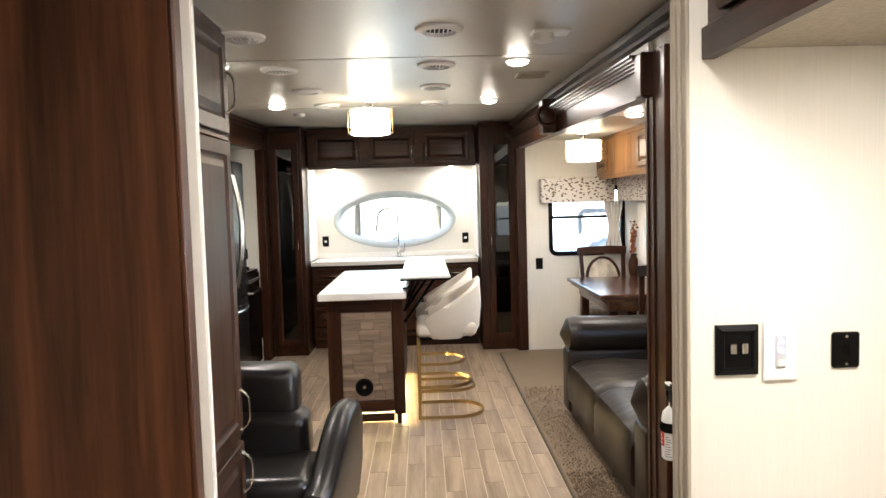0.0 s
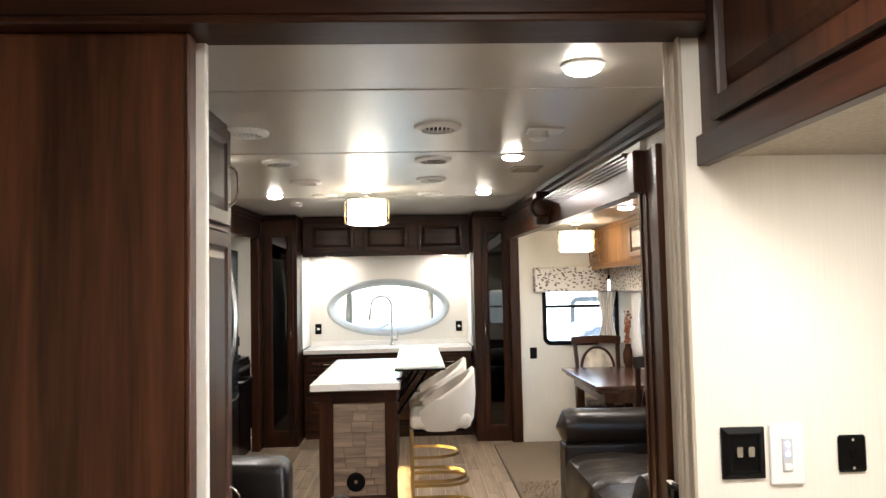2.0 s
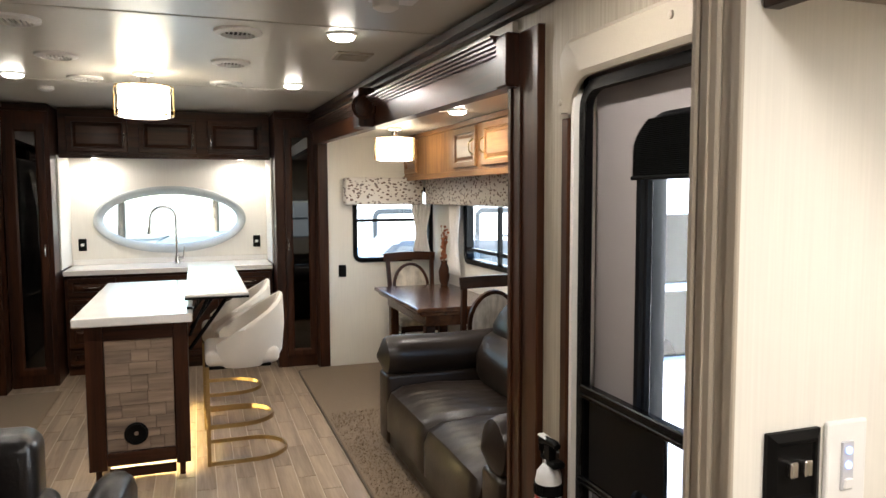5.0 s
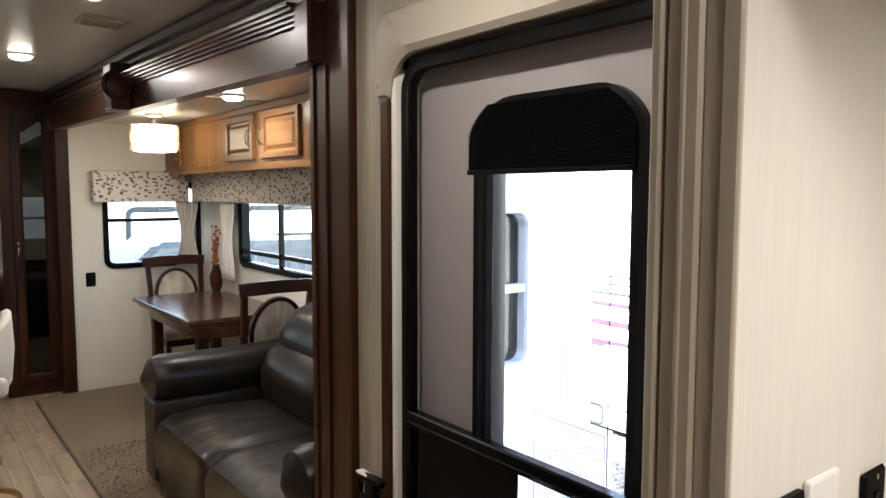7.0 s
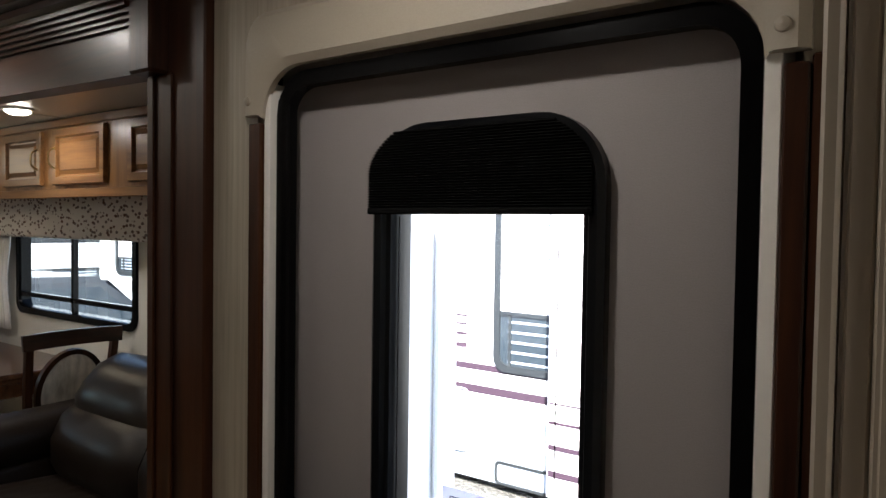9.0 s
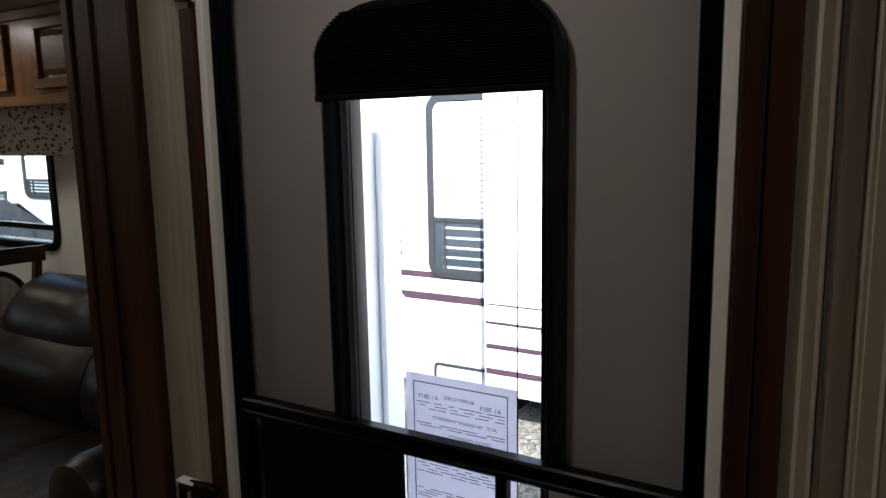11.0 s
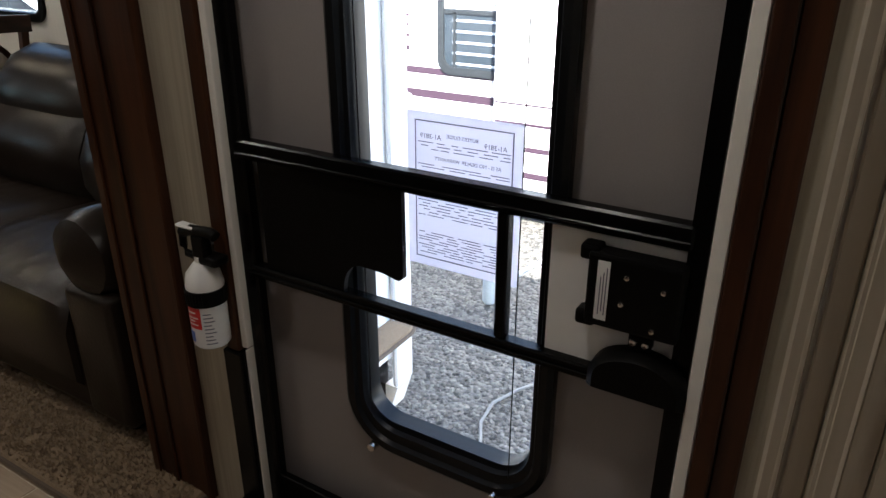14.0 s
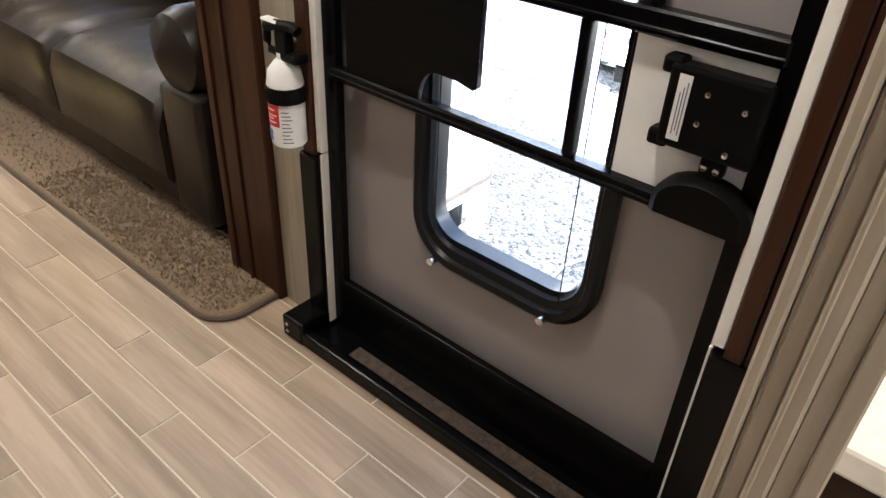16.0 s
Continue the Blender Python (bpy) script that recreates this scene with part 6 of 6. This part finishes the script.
def trailer(name, x0, x1, y0, y1, label, stripes=True):
    """A parked white travel trailer, its long side towards -x."""
    s = thing(name, label, "trailer", "parked trailers")
    part("body", boxes((x0, x1, y0, y1, -0.62, 2.75), bev=0.06, seg=3), RV_WHITE, s)
    part("skirt", boxes((x0 + 0.02, x1 - 0.02, y0 + 0.1, y1 - 0.1, -0.84, -0.6), bev=0.01), RV_GREY, s)
    part("roof_cap", boxes((x0 - 0.02, x1 + 0.02, y0 - 0.02, y1 + 0.02, 2.751, 2.8), bev=0.015), RV_WHITE, s)
    for k in (0.24, 0.3):
        yc = y0 + (y1 - y0) * k
        bm = bmesh.new()
        lathe(bm, ((0.33, -0.1), (0.36, -0.08), (0.36, 0.08), (0.33, 0.1), (0.2, 0.1), (0.18, 0.06), (0, 0.06)), 28, (x0 + 0.12, yc, GZ + 0.362), Matrix.Rotation(radians(-90), 4, "Y"))
        part("wheel", bm, TYRE, s, smooth=True)
    return s


def trailer_window(s, face, x, y, z, w, h):
    bm = bmesh.new()
    loops(bm, ((rrect(w, h, 0.14), 0.0), (rrect(w, h, 0.14), 0.025), (rrect(w - 0.13, h - 0.13, 0.1), 0.025), (rrect(w - 0.14, h - 0.14, 0.1), 0.0)), on(face, x, y, z))
    f = part("window", bm, DARK_FRAME, s)
    bm = bmesh.new()
    disc_of(bm, rrect(w - 0.08, h - 0.08, 0.06), 0.008, on(face, x, y, z))
    part("pane", bm, CAR_GLASS, f)
    bm = bmesh.new()
    for k in range(int(h / 0.05) - 2):
        zz = -h / 2 + 0.09 + k * 0.05
        if zz < -h * 0.18:
            continue
        ringpanel(bm, w - 0.14, 0.045, ((0, 0.009), (0, 0.012)), on(face, x, y, z) @ Matrix.Translation((0, zz, 0)))
    part("blind", bm, RV_WHITE, f, "white slatted blind")
    bm = bmesh.new()
    for k in range(5):
        ringpanel(bm, w - 0.3, 0.02, ((0, 0.009), (0, 0.011)), on(face, x, y, z) @ Matrix.Translation((0, -h / 2 + 0.1 + k * h * 0.055, 0)))
    part("lower_slats", bm, RV_GREY, f, "grey blind slats behind the glass")
    bm = bmesh.new()
    ringpanel(bm, 0.03, h * 0.3, ((0, 0.009), (0, 0.02)), on(face, x, y, z) @ Matrix.Translation((-w * 0.32, -h * 0.33, 0)))
    part("mullion", bm, DARK_FRAME, f)
    bm = bmesh.new()
    ringpanel(bm, w - 0.08, 0.03, ((0, 0.009), (0, 0.02)), on(face, x, y, z) @ Matrix.Translation((0, -h * 0.18, 0)))
    part("crossbar", bm, DARK_FRAME, f)


NX = 5.75
nb = trailer("parked_trailer", NX, NX + 2.5, -4.0, 13.5, "white travel trailer with maroon stripes parked alongside")
trailer_window(nb, "W", NX - 0.001, 4.985, 1.085, 0.97, 1.69)
trailer_window(nb, "W", NX - 0.001, 8.6, 1.2, 1.5, 0.8)
trailer_window(nb, "W", NX - 0.001, 11.5, 1.2, 1.2, 0.8)
for z, h, y0, y1 in ((0.72, 0.02, 5.78, 9.5), (0.64, 0.02, 5.78, 9.5), (0.54, 0.028, 5.78, 9.5), (0.42, 0.045, 5.78, 9.5), (0.22, 0.06, 4.9, 9.5), (0.0, 0.075, 4.6, 9.5)):
    bm = boxes((NX - 0.004, NX + 0.01, y0, y1, z, z + h))
    part("stripe", bm, MAROON, nb)
part("swoosh", boxes((NX - 0.0035, NX + 0.01, 5.0, 9.0, -0.18, -0.06)), RV_GREY, nb)
for y0, y1, z0, z1 in ((8.1, 8.5, 1.72, 1.98), (7.85, 8.05, 1.74, 1.88), (7.6, 7.8, 1.74, 1.88), (7.35, 7.55, 1.74, 1.88), (7.1, 7.3, 1.74, 1.88)):
    part("name_bar", boxes((NX - 0.004, NX + 0.01, y0, y1, z0, z1)), RV_GREY, nb)
ns = thing("trailer_slide_out", "white slide-out box of the neighbouring trailer with maroon lines", "trailer", "parked trailers")
part("body", boxes((NX - 0.55, NX - 0.02, 1.4, 4.62, -0.6, 2.3), bev=0.02, seg=2), RV_WHITE, ns)
for z, h in ((0.17, 0.012), (0.01, 0.022), (-0.2, 0.04), (-0.42, 0.05)):
    part("stripe", boxes((NX - 0.556, NX - 0.54, 1.42, 4.6, z, z + h)), MAROON, ns)
for y in (1.6, 4.4):
    part("support_arm", boxes((NX - 0.5, NX - 0.02, y - 0.04, y + 0.04, -0.75, -0.601)), BLACK, ns)
for y in (5.1, 6.6):
    bm = bmesh.new()
    loops(bm, ((rrect(0.7, 0.22, 0.05), 0.0), (rrect(0.7, 0.22, 0.05), 0.015), (rrect(0.66, 0.18, 0.04), 0.015), (rrect(0.65, 0.17, 0.04), 0.004)), on("W", NX + 0.018, y, -0.72))
    part("hatch", bm, DARK_FRAME, nb)
for z in (-0.665, -0.77):
    bm = bmesh.new()
    lathe(bm, ((0.05, 0), (0.05, 0.015), (0.03, 0.02), (0.0, 0.012)), 20, (NX + 0.018, 5.56, z), Matrix.Rotation(radians(-90), 4, "Y"))
    part("vent_cover", bm, RV_WHITE, nb, "round white utility cover", smooth=True)
bm = bmesh.new()
loops(bm, ((rrect(0.5, 0.62, 0.06), 0.0), (rrect(0.5, 0.62, 0.06), 0.012), (rrect(0.47, 0.59, 0.05), 0.012), (rrect(0.465, 0.585, 0.05), 0.002)), on("W", NX - 0.001, 6.0, -0.28))
part("baggage_door_rim", bm, RV_GREY, nb)
t2 = trailer("parked_trailer", 2.3, 9.0, 12.6, 15.2, "white travel trailer with dark windows parked ahead")
for x in (3.4, 5.2):
    trailer_window(t2, "S", x, 12.599, 1.0, 1.3, 0.7)


def parked_car(x, y, turn, paint, label, tall=1.0):
    s = thing("parked_car", label, "car", "parked cars", at=pose(x, y, GZ, 0, 0, turn))
    side = [(-2.2, 0.35), (2.2, 0.35), (2.25, 0.7), (1.4, 0.92), (0.7, 1.42), (-1.3, 1.45), (-2.1, 0.95), (-2.25, 0.7)]
    bm = bmesh.new()
    rings = [[bm.verts.new((p[0], w * (0.82 if p[1] > 1.2 else 1.0), 0.35 + (p[1] - 0.35) * tall)) for p in side] for w in (-0.88, 0.88)]
    bm.faces.new(rings[0])
    bm.faces.new(rings[1][::-1])
    for j in range(len(side)):
        bm.faces.new((rings[0][j], rings[0][(j + 1) % len(side)], rings[1][(j + 1) % len(side)], rings[1][j]))
    bmesh.ops.bevel(bm, geom=list(bm.edges), offset=0.07, segments=2, affect="EDGES")
    part("body", bm, paint, s, smooth=True)
    for sy in (-1, 1):
        bm = bmesh.new()
        pts = [(-1.5, 0.98), (1.15, 0.98), (0.6, 1.34), (-1.15, 1.37)]
        bm.faces.new([bm.verts.new((p[0], sy * (0.885 - 0.14 * (p[1] - 0.98) / 0.4), 0.35 + (p[1] - 0.35) * tall)) for p in pts])
        part("side_window", bm, CAR_GLASS, s)
        for xx in (-1.35, 1.35):
            bm = bmesh.new()
            lathe(bm, ((0.3, -0.1), (0.33, -0.07), (0.33, 0.07), (0.3, 0.1), (0.19, 0.1), (0, 0.07)), 24, (xx, sy * 0.82, 0.33), Matrix.Rotation(radians(-90 * sy), 4, "X"))
            part("wheel", bm, TYRE, s, smooth=True)
    return s


parked_car(1.1, 17.0, 20, CAR_SILVER, "silver car parked on the gravel lot")
parked_car(2.2, 20.5, 10, CAR_RED, "red car parked on the gravel lot")
parked_car(3.75, 10.7, 0, CAR_DARK, "tall dark van parked beside the slide-out window", 1.42)
parked_car(0.2, 23.5, 160, CAR_DARK, "dark car parked on the gravel lot")


def tree(x, y, h, seed):
    rg = random.Random(seed)
    s = thing("tree", "leafy green deciduous tree at the edge of the lot", "tree", "trees at the edge of the lot", at=pose(x, y, GZ))
    bm = bmesh.new()
    rod(bm, (0, 0, 0), (0.1, 0, h * 0.5), 0.22, 0.13, 10)
    for k in range(8):
        a = k * 2.4
        rod(bm, (0.08, 0, h * (0.3 + 0.025 * k)), (math.cos(a) * h * 0.25, math.sin(a) * h * 0.25, h * (0.55 + 0.04 * k)), 0.07, 0.025, 6)
    part("trunk", bm, BARK, s)
    vv, ff = [], []
    for k in range(2600):
        a, u = rg.uniform(0, 6.28), rg.random()
        zz = h * (0.35 + 0.65 * u)
        r = h * 0.33 * math.sqrt(max(0.02, 1 - (2 * u - 0.9) ** 2)) * rg.uniform(0.35, 1.0) * (1 + 0.25 * math.sin(3 * a + seed))
        c = Vector((r * math.cos(a), r * math.sin(a), zz))
        q = Euler((rg.uniform(0, 3), rg.uniform(0, 3), rg.uniform(0, 6))).to_matrix()
        n0 = len(vv)
        w = rg.uniform(0.1, 0.22)
        vv += [tuple(c + q @ Vector(p)) for p in ((-w, 0, 0), (0, -w * 0.5, 0.02), (w, 0, 0), (0, w * 0.5, 0.02))]
        ff.append((n0, n0 + 1, n0 + 2, n0 + 3))
    me = bpy.data.meshes.new("crown")
    me.from_pydata(vv, [], ff)
    me.materials.append(LEAVES)
    o = new("crown", me)
    o.parent = s


for k, (x, y, h) in enumerate(((-9, 42, 7), (-4, 45, 8), (1, 43, 7.5), (6, 46, 8.5), (-14, 44, 8), (11, 44, 7))):
    tree(x, y, h, k + 1)

# ---- floor planks ----
PW, PL, GAP = 0.1065, 0.51, 0.005
shared = {}
fl = bpy.data.objects["floor"]


def plank_mesh(w, l):
    key = (round(w, 3), round(l, 3))
    if key not in shared:
        bm = bmesh.new()
        ringpanel(bm, w, l, ((0, -0.002), (0, -0.0008), (0.0015, 0.0)), Matrix())
        shared[key] = mesh_of("floor_plank", bm, TILE)
    return shared[key]


def planks(x0, x1, y0, y1):
    """Plank spans of a staggered floor: each row starts two fifths of a plank behind the one before."""
    i0 = math.floor((x0 - 0.74) / PW)
    i = i0
    while 0.74 + i * PW < x1 - 0.01:
        xa, xb = max(0.74 + i * PW, x0), min(0.74 + (i + 1) * PW, x1)
        y = y0 - PL + (3.75 - y0 - 0.204 * i) % PL
        while y < y1:
            a, b = max(y, y0), min(y + PL, y1)
            if b - a > 0.02 and xb - xa > 0.02:
                yield xa, xb, a, b
            y += PL
        i += 1


NEAR_END = 6.9
for xa, xb, a, b in planks(-1.1, 1.1, 1.95, NEAR_END):
    o = new("floor_plank", plank_mesh(xb - xa - GAP, b - a - GAP))
    o.location = ((xa + xb) / 2, (a + b) / 2, 0)
    o.parent = fl
# the bedroom and the far ends, out of reach of the walk: joined
vv, ff = [], []
for area in ((-1.55, 1.1, -1.6, 1.947), (-1.55, 1.1, NEAR_END, 8.15), (-1.55, -1.103, 1.95, NEAR_END)):
    for xa, xb, a, b in planks(*area):
        x0, x1, y0, y1 = xa + GAP / 2, xb - GAP / 2, a + GAP / 2, b - GAP / 2
        n0 = len(vv)
        vv += [(x0, y0, 0), (x1, y0, 0), (x1, y1, 0), (x0, y1, 0), (x0, y0, -0.002), (x1, y0, -0.002), (x1, y1, -0.002), (x0, y1, -0.002)]
        ff += [tuple(n0 + q for q in f) for f in ((0, 1, 2, 3), (0, 1, 5, 4), (1, 2, 6, 5), (2, 3, 7, 6), (3, 0, 4, 7))]
me = bpy.data.meshes.new("floor_planks")
me.from_pydata(vv, [], ff)
me.materials.append(TILE)
o = tagged(new("floor_planks", me), "wood-look plank tiles of the outer floor", kind="stuff")
o.parent = fl
